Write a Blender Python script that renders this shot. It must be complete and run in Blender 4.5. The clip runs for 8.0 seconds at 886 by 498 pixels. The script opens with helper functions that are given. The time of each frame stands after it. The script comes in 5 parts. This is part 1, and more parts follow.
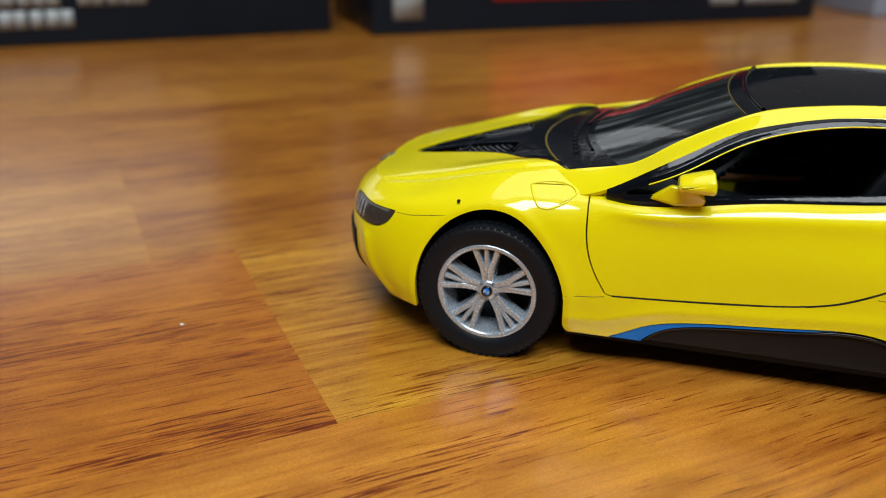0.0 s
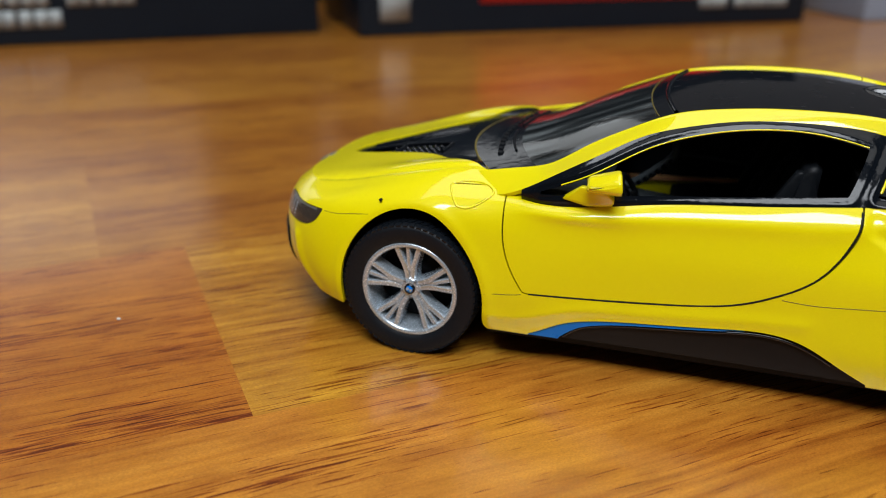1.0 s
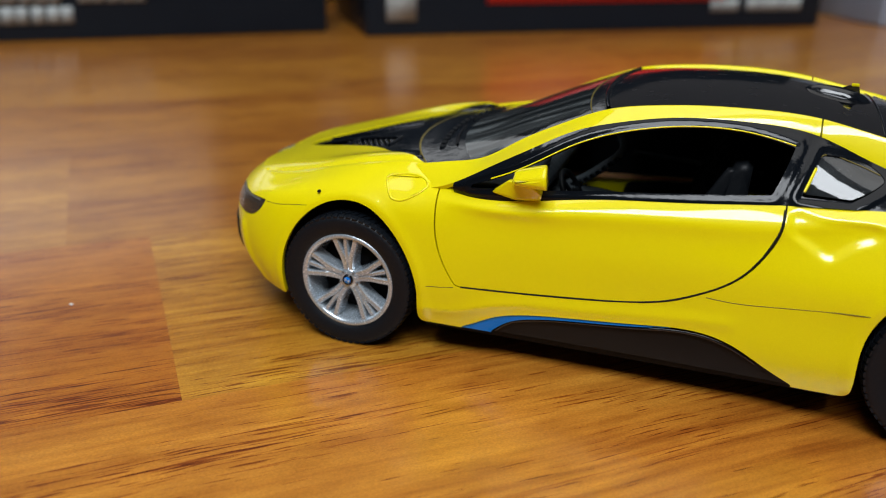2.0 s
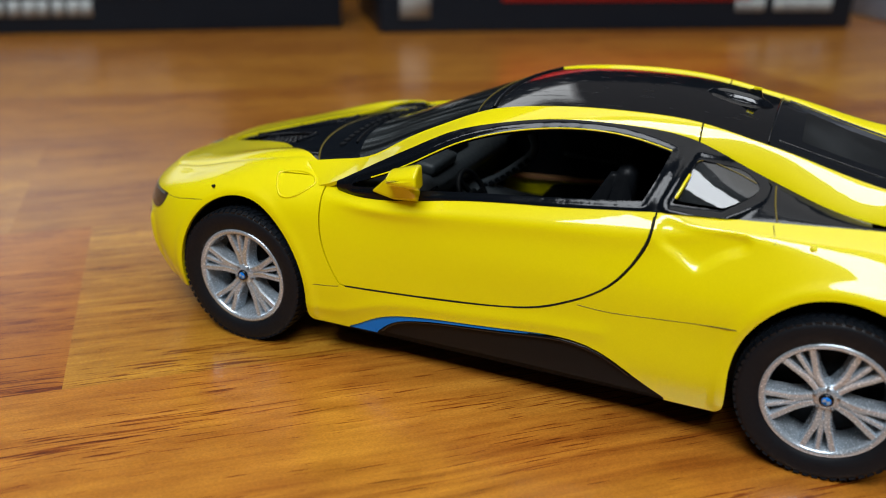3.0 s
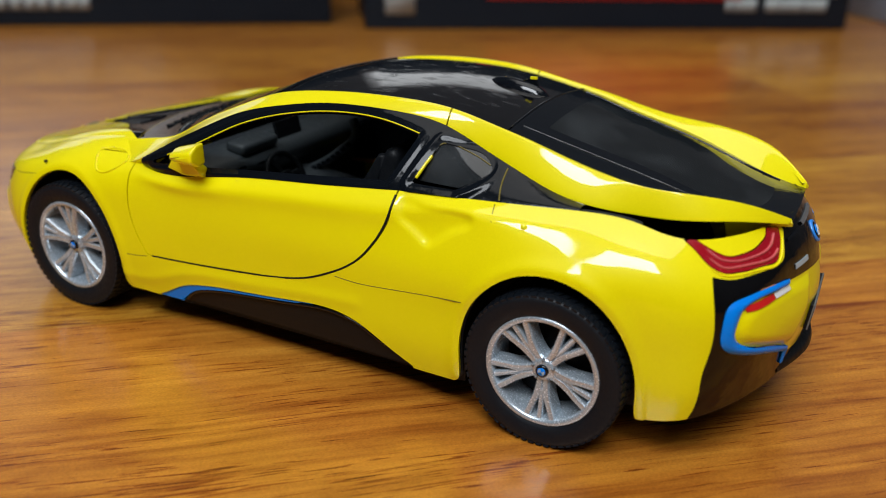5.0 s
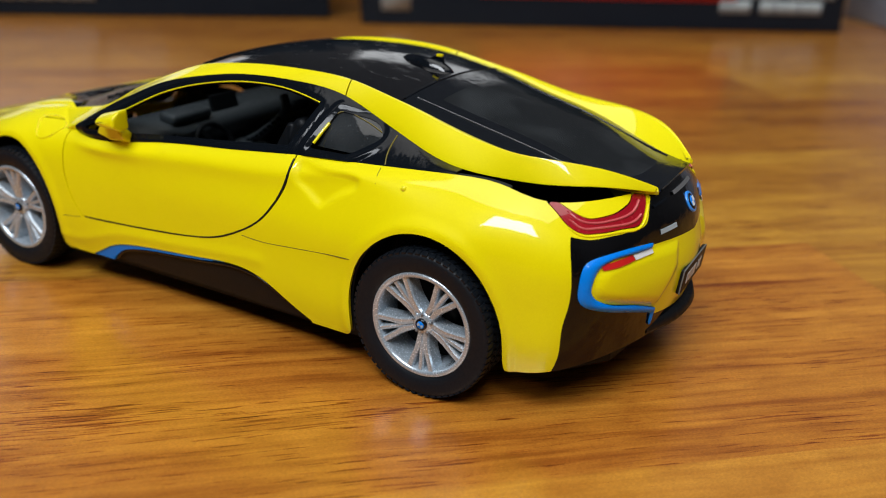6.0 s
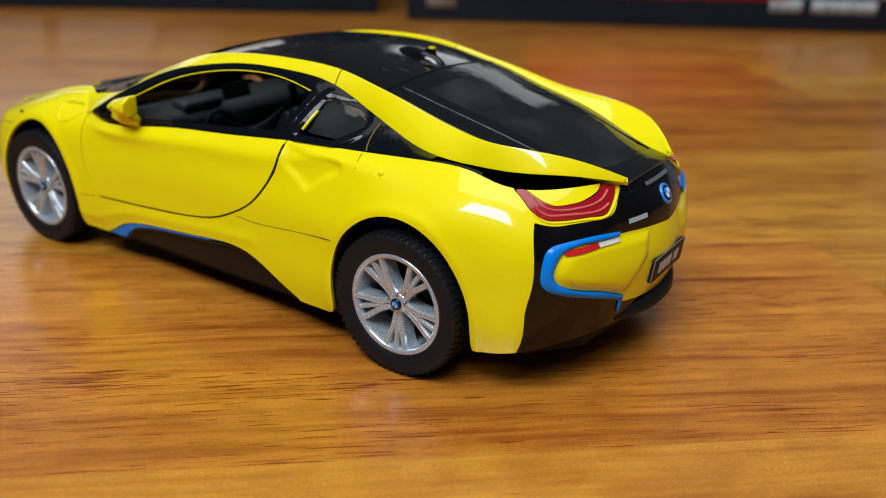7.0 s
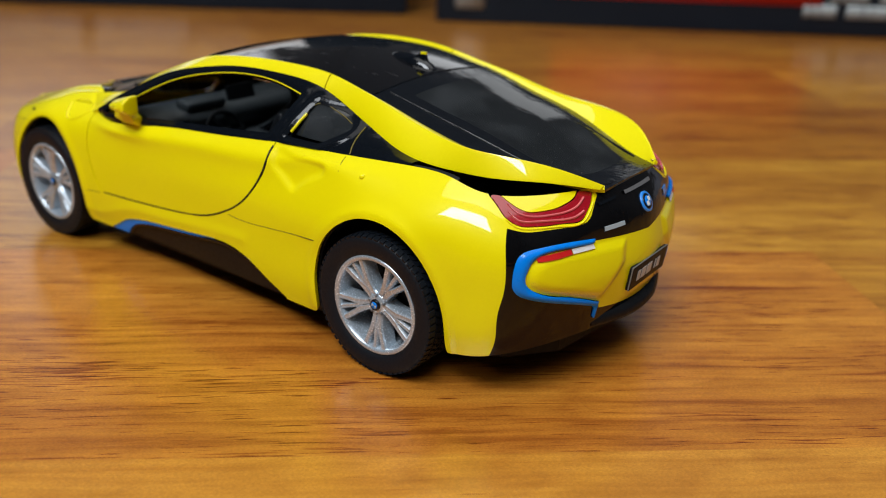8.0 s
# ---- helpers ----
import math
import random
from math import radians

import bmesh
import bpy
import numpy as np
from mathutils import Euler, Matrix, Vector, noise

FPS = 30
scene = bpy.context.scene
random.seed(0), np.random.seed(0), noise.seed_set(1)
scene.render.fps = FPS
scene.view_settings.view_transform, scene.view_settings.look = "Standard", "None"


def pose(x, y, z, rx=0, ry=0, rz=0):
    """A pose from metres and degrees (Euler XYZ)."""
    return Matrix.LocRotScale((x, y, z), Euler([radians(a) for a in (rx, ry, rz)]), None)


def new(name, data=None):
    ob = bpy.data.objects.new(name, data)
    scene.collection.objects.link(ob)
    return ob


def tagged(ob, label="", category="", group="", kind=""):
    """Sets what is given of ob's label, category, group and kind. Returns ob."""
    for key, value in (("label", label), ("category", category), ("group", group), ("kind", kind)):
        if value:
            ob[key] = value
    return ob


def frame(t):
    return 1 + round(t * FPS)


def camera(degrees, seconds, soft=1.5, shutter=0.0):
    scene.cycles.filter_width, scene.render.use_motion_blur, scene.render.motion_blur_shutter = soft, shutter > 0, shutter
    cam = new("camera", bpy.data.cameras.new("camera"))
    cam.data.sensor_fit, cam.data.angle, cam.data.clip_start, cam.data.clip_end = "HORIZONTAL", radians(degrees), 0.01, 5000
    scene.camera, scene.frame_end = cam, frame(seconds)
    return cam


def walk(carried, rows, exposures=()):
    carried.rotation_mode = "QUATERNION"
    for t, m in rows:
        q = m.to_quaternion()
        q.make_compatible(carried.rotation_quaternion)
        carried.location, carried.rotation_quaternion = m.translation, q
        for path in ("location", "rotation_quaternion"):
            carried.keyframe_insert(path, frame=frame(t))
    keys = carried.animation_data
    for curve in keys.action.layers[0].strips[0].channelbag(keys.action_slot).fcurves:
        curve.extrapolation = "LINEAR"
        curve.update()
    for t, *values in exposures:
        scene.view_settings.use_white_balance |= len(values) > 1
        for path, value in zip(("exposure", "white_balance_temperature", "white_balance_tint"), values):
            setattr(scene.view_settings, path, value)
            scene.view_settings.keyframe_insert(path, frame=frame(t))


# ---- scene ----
cam = camera(54.73, 8.0, soft=1.0)
# seconds, eye x y z in metres, yaw pitch roll in degrees; the toy car's front axle stands at the origin
ROWS = [
    (0, 0.02463, -0.13215, 0.06091, 16.37, -22.36, 0.49),
    (0.5, 0.02639, -0.13386, 0.06131, 16.6, -22.34, 0.47),
    (1, 0.03703, -0.13079, 0.06145, 17.12, -22.26, 0.67),
    (1.2, 0.04060, -0.12980, 0.06140, 17.72, -22.23, 0.75),
    (2.3, 0.05611, -0.12577, 0.06056, 20.74, -22.1, 0.88),
    (2.5, 0.06181, -0.12274, 0.06096, 22.25, -22.29, 0.7),
    (3, 0.07063, -0.11834, 0.06083, 23.2, -22.35, 1.1),
    (3.5, 0.07928, -0.11426, 0.06095, 23.96, -22.38, 1.27),
    (4, 0.08771, -0.11221, 0.06096, 24.94, -22.4, 1.2),
    (4.5, 0.09723, -0.11004, 0.06088, 25.71, -22.43, 1.34),
    (5, 0.10696, -0.10971, 0.06134, 27.06, -22.45, 1.23),
    (5.2, 0.11131, -0.10957, 0.06066, 27.48, -22.23, 1.45),
    (6.3, 0.13043, -0.10876, 0.05959, 29.95, -22.46, 2.02),
    (6.5, 0.13308, -0.10811, 0.06031, 31.24, -22.57, 1.86),
    (7, 0.13788, -0.10769, 0.06001, 33.12, -22.57, 1.88),
    (7.2, 0.13950, -0.10690, 0.06020, 34.03, -22.59, 1.95),
    (7.5, 0.14253, -0.10551, 0.06072, 34.48, -22.65, 2.09),
    (8, 0.14523, -0.10453, 0.0615, 35.92, -22.71, 2.12),
]
walk(cam, [(t, pose(x, y, z, 90 + pitch, 0, yaw) @ pose(0, 0, 0, 0, 0, roll)) for t, x, y, z, yaw, pitch, roll in ROWS],
     exposures=[(0, -0.01), (2.5, -0.06), (3.5, -0.10), (5, -0.05), (6.5, 0.03), (8, 0.02)])

# ---- world, lights, exposure ----
world = bpy.data.worlds.new("room_air")
world.use_nodes = True
world.node_tree.nodes["Background"].inputs[0].default_value = (0.55, 0.62, 0.75, 1)
world.node_tree.nodes["Background"].inputs[1].default_value = 0.05
scene.world = world
cam.data.dof.use_dof = True
cam.data.dof.focus_distance = 0.110
cam.data.dof.aperture_fstop = 21.0


def area_lamp(name, m, sx, sy, watts, colour):
    lamp = bpy.data.lights.new(name, "AREA")
    lamp.shape, lamp.size, lamp.size_y, lamp.energy, lamp.color = "RECTANGLE", sx, sy, watts, colour
    ob = new(name, lamp)
    ob.matrix_world = m
    return ob


# unseen area lamps: a wide high window behind the camera, assumed from the car's highlights, two sources of unknown
# kind beyond the car, and an added overhead fill
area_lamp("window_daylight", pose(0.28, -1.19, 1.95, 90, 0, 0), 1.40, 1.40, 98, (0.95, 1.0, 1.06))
# added lamp: no glazed door is known, it gives the floor its left-hand sheen
area_lamp("west_sheen_lamp", pose(-1.79, 1.10, 0.60, 90, 0, -90), 0.80, 0.80, 1.8, (0.95, 0.98, 1.05))
# unseen source of unknown kind, assumed from a pale patch in the roof
area_lamp("north_patch_lamp", pose(-0.95, 2.04, 0.75, 90, 0, 180), 0.80, 0.40, 0.9, (0.95, 0.98, 1.0))
# made-up overhead fill, broad and dim, for soft shade on the car's near side
area_lamp("overhead_fill_glow", pose(0.20, 0.50, 2.962), 2.60, 2.60, 34, (1.0, 0.98, 0.94))

# ---- materials ----


def material(name, base=(0.5, 0.5, 0.5), rough=0.5, metal=0.0, coat=0.0, coat_rough=0.03, spec=0.5):
    m = bpy.data.materials.new(name)
    m.use_nodes = True
    b = m.node_tree.nodes["Principled BSDF"]
    b.inputs["Base Color"].default_value = (*base, 1)
    b.inputs["Roughness"].default_value = rough
    b.inputs["Metallic"].default_value = metal
    b.inputs["Coat Weight"].default_value = coat
    b.inputs["Coat Roughness"].default_value = coat_rough
    b.inputs["Specular IOR Level"].default_value = spec
    return m


def node(m, kind, **values):
    n = m.node_tree.nodes.new(kind)
    for key, value in values.items():
        n.inputs[key].default_value = value
    return n


def wire(m, a, out, b, inp):
    m.node_tree.links.new(a.outputs[out], b.inputs[inp])


def coords(m, scale=(1, 1, 1), space="Object"):
    tc = node(m, "ShaderNodeTexCoord")
    mp = node(m, "ShaderNodeMapping")
    mp.inputs["Scale"].default_value = scale
    wire(m, tc, space, mp, "Vector")
    return mp


def ramp(m, stops):
    r = node(m, "ShaderNodeValToRGB")
    els = r.color_ramp.elements
    while len(els) < len(stops):
        els.new(0.5)
    for e, (at, c) in zip(els, stops):
        e.position, e.color = at, (*c, 1)
    return r


def grain(m, scale, low, high, detail=3.0, strength=0.15, distance=0.0001, rough=True):
    """Noise on a material's roughness and relief."""
    b = m.node_tree.nodes["Principled BSDF"]
    mp = coords(m)
    n = node(m, "ShaderNodeTexNoise", Scale=scale, Detail=detail)
    wire(m, mp, "Vector", n, "Vector")
    if rough:
        mr = node(m, "ShaderNodeMapRange")
        mr.inputs["From Min"].default_value, mr.inputs["From Max"].default_value = 0.3, 0.7
        mr.inputs["To Min"].default_value, mr.inputs["To Max"].default_value = low, high
        wire(m, n, "Fac", mr, "Value")
        wire(m, mr, "Result", b, "Roughness")
    bump = node(m, "ShaderNodeBump", Strength=strength, Distance=distance)
    wire(m, n, "Fac", bump, "Height")
    wire(m, bump, "Normal", b, "Normal")
    return n, bump


def yellow_paint():
    m = material("yellow_metallic_paint", (0.88, 0.765, 0.001), 0.4, 0.0, 1.0, 0.025, 0.15)
    b = m.node_tree.nodes["Principled BSDF"]
    mp = coords(m)
    flake = node(m, "ShaderNodeTexVoronoi", Scale=13000.0)
    wire(m, mp, "Vector", flake, "Vector")
    tint = ramp(m, [(0.0, (0.825, 0.715, 0.0)), (0.6, (0.85, 0.74, 0.0)), (1.0, (0.895, 0.78, 0.001))])
    wire(m, flake, "Color", tint, "Fac")
    wire(m, tint, "Color", b, "Base Color")
    n = node(m, "ShaderNodeTexNoise", Scale=420.0, Detail=2.0)
    wire(m, mp, "Vector", n, "Vector")
    bump = node(m, "ShaderNodeBump", Strength=0.05, Distance=0.0002)
    wire(m, n, "Fac", bump, "Height")
    wire(m, bump, "Normal", b, "Coat Normal")
    b.inputs["Coat IOR"].default_value = 1.54
    return m


def thin_glass(name, tint, clear, dusty=False, ior=1.5, streak_sheen=False):
    """Clear plastic glazing: see-through with a Fresnel gloss."""
    m = bpy.data.materials.new(name)
    m.use_nodes = True
    t = m.node_tree
    t.nodes.remove(t.nodes["Principled BSDF"])
    see = node(m, "ShaderNodeBsdfTransparent", Color=(*tint, 1))
    dark = node(m, "ShaderNodeBsdfDiffuse", Color=(0.012, 0.013, 0.015, 1))
    mix = node(m, "ShaderNodeMixShader", Fac=clear)
    wire(m, dark, "BSDF", mix, 1)
    if dusty:
        mp = coords(m)
        cells = node(m, "ShaderNodeTexVoronoi", Scale=1900.0)
        wire(m, mp, "Vector", cells, "Vector")
        speck = ramp(m, [(0.0, (0.42, 0.42, 0.41)), (0.09, (0.05, 0.055, 0.058)), (0.2, (0.018, 0.021, 0.023))])
        wire(m, cells, "Distance", speck, "Fac")
        dust_sheen_noise = node(m, "ShaderNodeTexNoise", Scale=110.0, Detail=4.0)
        wire(m, mp, "Vector", dust_sheen_noise, "Vector")
        veil = ramp(m, [(0.46, (0, 0, 0)), (0.74, (0.035, 0.038, 0.04))])
        wire(m, dust_sheen_noise, "Fac", veil, "Fac")
        both = node(m, "ShaderNodeMixRGB", Fac=1.0)
        both.blend_type = "ADD"
        wire(m, speck, "Color", both, 1)
        wire(m, veil, "Color", both, 2)
        wire(m, both, "Color", dark, "Color")
    # pale streaks in the colour stand in for reflections on the glass
    if streak_sheen:
        mp = coords(m, (55.0, 480.0, 120.0))
        dust_sheen_noise = node(m, "ShaderNodeTexNoise", Scale=1.0, Detail=4.0, Distortion=0.4)
        wire(m, mp, "Vector", dust_sheen_noise, "Vector")
        veil = ramp(m, [(0.40, (0.98, 0.98, 0.98)), (0.56, (0.91, 0.91, 0.91)), (0.70, (0.68, 0.68, 0.68))])
        wire(m, dust_sheen_noise, "Fac", veil, "Fac")
        wire(m, veil, "Color", mix, "Fac")
        dark.inputs["Color"].default_value = (0.42, 0.47, 0.48, 1)
    wire(m, see, "BSDF", mix, 2)
    gloss = node(m, "ShaderNodeBsdfGlossy", Roughness=0.04)
    mp = coords(m)
    n = node(m, "ShaderNodeTexNoise", Scale=260.0, Detail=2.0)
    wire(m, mp, "Vector", n, "Vector")
    bump = node(m, "ShaderNodeBump", Strength=0.12, Distance=0.0003)
    wire(m, n, "Fac", bump, "Height")
    wire(m, bump, "Normal", gloss, "Normal")
    fr = node(m, "ShaderNodeFresnel", IOR=ior)
    top = node(m, "ShaderNodeMixShader")
    wire(m, fr, "Fac", top, "Fac")
    wire(m, mix, "Shader", top, 1)
    wire(m, gloss, "BSDF", top, 2)
    wire(m, top, "Shader", t.nodes["Material Output"], "Surface")
    return m


YELLOW = yellow_paint()
BLACK_GLOSS = material("black_gloss_plastic", (0.004, 0.0055, 0.008), 0.12, coat=0.0, spec=0.45)
grain(BLACK_GLOSS, 700.0, 0.06, 0.18, strength=0.16, distance=0.0003)
BLACK_MATT = material("black_matt_plastic", (0.005, 0.0062, 0.008), 0.55, spec=0.2)
grain(BLACK_MATT, 1800.0, 0.42, 0.6, strength=0.15, distance=0.0001)
SKIRT = material("dark_grey_satin_plastic", (0.007, 0.0066, 0.0064), 0.42, spec=0.16)
grain(SKIRT, 2500.0, 0.36, 0.52, strength=0.1, distance=0.00005)
BLUE = material("blue_paint", (0.001, 0.20, 0.74), 0.4, coat=0.25, spec=0.12)
grain(BLUE, 900.0, 0.25, 0.4, strength=0.05, distance=0.0001)
RUBBER = material("black_rubber", (0.0030, 0.0052, 0.0085), 0.50, spec=0.28)
grain(RUBBER, 2200.0, 0.42, 0.62, strength=0.2, distance=0.0001)
SILVER = material("silver_speckled_paint", (0.5, 0.53, 0.56), 0.3, 0.55, coat=0.7, coat_rough=0.08)
sn, _ = grain(SILVER, 5200.0, 0.16, 0.30, strength=0.15, distance=0.00006)
sr = ramp(SILVER, [(0.35, (0.46, 0.54, 0.60)), (0.6, (0.54, 0.62, 0.69)), (0.75, (0.74, 0.82, 0.88))])
wire(SILVER, sn, "Fac", sr, "Fac")
wire(SILVER, sr, "Color", SILVER.node_tree.nodes["Principled BSDF"], "Base Color")
SILVER_DARK = material("grey_plastic", (0.16, 0.165, 0.17), 0.4, 0.3)
grain(SILVER_DARK, 3000.0, 0.35, 0.5, strength=0.1, distance=0.00005)
RED_LENS = material("red_lens", (0.33, 0.004, 0.012), 0.2, coat=1.0)
grain(RED_LENS, 1500.0, 0.15, 0.3, strength=0.1, distance=0.0001)
RED_PAINT = material("red_paint", (0.55, 0.01, 0.01), 0.35, coat=0.4)
WHITE_PAINT = material("white_paint", (0.75, 0.75, 0.73), 0.4)
LAMP_CLEAR = material("smoky_lamp_lens", (0.045, 0.036, 0.028), 0.12, coat=0.5)
grain(LAMP_CLEAR, 1800.0, 0.05, 0.3, strength=0.5, distance=0.0002)
RED_PALE = material("pale_red_lens", (0.62, 0.10, 0.11), 0.2, coat=0.8)
BLUE_LIGHT = material("bright_blue_paint", (0.02, 0.24, 0.75), 0.35, coat=0.5)
PALE_PRINT = material("pale_print", (0.36, 0.43, 0.47), 0.45)
BLACK_SATIN = material("black_gloss_lacquer", (0.004, 0.0055, 0.008), 0.12, spec=0.2)
grain(BLACK_SATIN, 420.0, 0.06, 0.18, strength=0.22, distance=0.0004)
CARD_PRINT = material("silver_print", (0.5, 0.52, 0.53), 0.45)
TAIL_BLACK = material("black_tail_plastic", (0.003, 0.003, 0.0035), 0.14, spec=0.45)
grain(TAIL_BLACK, 520.0, 0.05, 0.16, strength=0.28, distance=0.0003)
CREASE_SHADE = material("crease_shade_line", (0.09, 0.06, 0.004), 0.6)
YELLOW_DULL = material("dull_yellow_edge", (0.16, 0.12, 0.01), 0.45)
COPPER = material("copper_trim", (0.82, 0.40, 0.17), 0.35, 0.2)
DASH = material("charcoal_plastic", (0.05, 0.060, 0.068), 0.28)
grain(DASH, 1500.0, 0.34, 0.55, strength=0.2, distance=0.0001)
BLACK_ROOF = material("black_roof_lacquer", (0.004, 0.004, 0.005), 0.1, coat=1.0, coat_rough=0.02, spec=0.1)
grain(BLACK_ROOF, 150.0, 0.05, 0.12, strength=0.2, distance=0.0005)
# fine wiping scratches that run along the roof
scratch_at = coords(BLACK_ROOF, (300.0, 900.0, 300.0))
scratch = node(BLACK_ROOF, "ShaderNodeTexNoise", Scale=1.0, Detail=3.0, Distortion=0.6)
wire(BLACK_ROOF, scratch_at, "Vector", scratch, "Vector")
scuff = node(BLACK_ROOF, "ShaderNodeMapRange")
scuff.inputs["From Min"].default_value, scuff.inputs["From Max"].default_value = 0.50, 0.72
scuff.inputs["To Min"].default_value, scuff.inputs["To Max"].default_value = 0.015, 0.34
wire(BLACK_ROOF, scratch, "Fac", scuff, "Value")
wire(BLACK_ROOF, scuff, "Result", BLACK_ROOF.node_tree.nodes["Principled BSDF"], "Coat Roughness")
GLASS = thin_glass("clear_glazing", (0.86, 0.88, 0.88), 0.95, streak_sheen=True)
GLASS_DARK = thin_glass("tinted_glazing", (0.35, 0.36, 0.36), 0.35, dusty=True, ior=1.6)
GLASS_REAR = thin_glass("dusty_rear_glazing", (0.14, 0.145, 0.15), 0.45, dusty=True)

# ---- mesh tools ----
MM = 0.001


def spline(t, p, q):
    """A natural cubic spline through the knots p at t, at the places q."""
    t, p, q = np.asarray(t, float), np.asarray(p, float), np.asarray(q, float)
    n = len(t)
    h = np.diff(t)
    a, rhs = np.eye(n), np.zeros_like(p)
    for i in range(1, n - 1):
        a[i, i - 1], a[i, i], a[i, i + 1] = h[i - 1], 2 * (h[i - 1] + h[i]), h[i]
        rhs[i] = 6 * ((p[i + 1] - p[i]) / h[i] - (p[i] - p[i - 1]) / h[i - 1])
    m = np.linalg.solve(a, rhs.reshape(n, -1)).reshape(p.shape)
    k = np.clip(np.searchsorted(t, q) - 1, 0, n - 2)
    hk = h[k]
    u, v = (t[k + 1] - q) / hk, (q - t[k]) / hk
    ex = (slice(None),) + (None,) * (p.ndim - 1)
    return (u[ex] * p[k] + v[ex] * p[k + 1] + ((u ** 3 - u)[ex] * m[k] + (v ** 3 - v)[ex] * m[k + 1]) * (hk ** 2)[ex] / 6)


def chords(p):
    p = np.asarray(p, float)
    return np.r_[0, np.cumsum(np.maximum(np.linalg.norm(np.diff(p, axis=0), axis=1), 1e-6))]


def smooth_line(pts, n=80):
    pts = np.asarray(pts, float)
    t = chords(pts)
    return spline(t, pts, np.linspace(0, t[-1], n))


def outline(pts, step=0.4):
    """A closed smooth outline; a point with a third value 1 is a sharp corner."""
    xy = [np.array(p[:2], float) for p in pts]
    corner = [len(p) > 2 for p in pts]
    n = len(pts)
    if not any(corner):
        ring = np.array(xy[-3:] + xy + xy[:3])
        t = chords(ring)
        q = np.arange(t[3], t[3 + n], step)
        return spline(t, ring, q)
    first = corner.index(True)
    order = [(first + i) % n for i in range(n + 1)]
    out, run = [], [xy[order[0]]]
    for i in order[1:]:
        run.append(xy[i])
        if corner[i]:
            t = chords(run)
            q = np.arange(0, t[-1], step)
            out.append(spline(t, np.array(run), q) if len(run) > 2 else run[0] + (q / t[-1])[:, None] * (run[1] - run[0]))
            run = [xy[i]]
    return np.concatenate(out)


def inside(poly, pts):
    """Signed distance of points to a closed outline, positive inside."""
    poly, pts = np.asarray(poly, float), np.asarray(pts, float)
    a, b = poly, np.roll(poly, -1, 0)
    best = np.full(len(pts), 1e9)
    odd = np.zeros(len(pts), bool)
    for (ax, ay), (bx, by) in zip(a, b):
        dx, dy = bx - ax, by - ay
        k = np.clip(((pts[:, 0] - ax) * dx + (pts[:, 1] - ay) * dy) / (dx * dx + dy * dy + 1e-12), 0, 1)
        best = np.minimum(best, (pts[:, 0] - ax - k * dx) ** 2 + (pts[:, 1] - ay - k * dy) ** 2)
        if ay != by:
            cross = (ay > pts[:, 1]) != (by > pts[:, 1])
            odd ^= cross & (pts[:, 0] < ax + (pts[:, 1] - ay) * dx / dy)
    d = np.sqrt(best)
    return np.where(odd, d, -d)


class Sheet:
    """A growing set of points (mm) and polygon faces."""

    def __init__(self, verts, faces):
        self.v, self.f = np.asarray(verts, float), faces

    @staticmethod
    def grid(p):
        nv, nu = p.shape[:2]
        f = [(j * nu + i, j * nu + i + 1, (j + 1) * nu + i + 1, (j + 1) * nu + i) for j in range(nv - 1) for i in range(nu - 1)]
        return Sheet(p.reshape(-1, 3), f)

    def cut(self, val):
        """Cuts along val = 0; returns the part where val is positive and the rest."""
        val = np.where(np.abs(val) < 1e-7, 1e-7, val).tolist()
        sign = [v > 0 for v in val]
        more, known, yes, no = [], {}, [], []
        base = len(self.v)
        for f in self.f:
            s = [sign[i] for i in f]
            if all(s):
                yes.append(f)
            elif not any(s):
                no.append(f)
            else:
                pa, pb = [], []
                for i, j in zip(f, f[1:] + f[:1]):
                    (pa if sign[i] else pb).append(i)
                    if sign[i] != sign[j]:
                        key = (i, j) if i < j else (j, i)
                        if key not in known:
                            k = val[key[0]] / (val[key[0]] - val[key[1]])
                            known[key] = base + len(more)
                            more.append(self.v[key[0]] * (1 - k) + self.v[key[1]] * k)
                        pa.append(known[key])
                        pb.append(known[key])
                if len(pa) > 2:
                    yes.append(tuple(pa))
                if len(pb) > 2:
                    no.append(tuple(pb))
        v = np.vstack([self.v, np.array(more)]) if more else self.v
        return Sheet(v, yes).packed(), Sheet(v, no).packed()

    def packed(self):
        used = sorted({i for f in self.f for i in f})
        if not used:
            return Sheet(np.zeros((0, 3)), [])
        at = {o: k for k, o in enumerate(used)}
        return Sheet(self.v[used], [tuple(at[i] for i in f) for f in self.f])

    def take(self, poly, axes=(0, 2), gap=0.0, where=None):
        """Takes the part inside an outline (in the plane of two axes) out, leaving a gap; returns part, rest."""
        def val(s, off, sgn):
            d = sgn * (inside(poly, s.v[:, axes]) - off)
            if where is not None:
                d = np.minimum(d, where(s.v)) if sgn > 0 else np.maximum(d, -where(s.v))
            return d
        if not len(self.v):
            return self, self
        part_in, rest = self.cut(val(self, gap / 2, 1))
        if gap and len(rest.v):
            rest, _ = rest.cut(val(rest, -gap / 2, -1))
        return part_in, rest

    def mirrored(self):
        return Sheet(self.v * np.array([1, -1, 1]), [tuple(reversed(f)) for f in self.f])

    def both(self):
        m = self.mirrored()
        n = len(self.v)
        return Sheet(np.vstack([self.v, m.v]), self.f + [tuple(i + n for i in f) for f in m.f])

    def joined(self, *others):
        v, f = self.v, list(self.f)
        for o in others:
            f += [tuple(i + len(v) for i in g) for g in o.f]
            v = np.vstack([v, o.v])
        return Sheet(v, f)


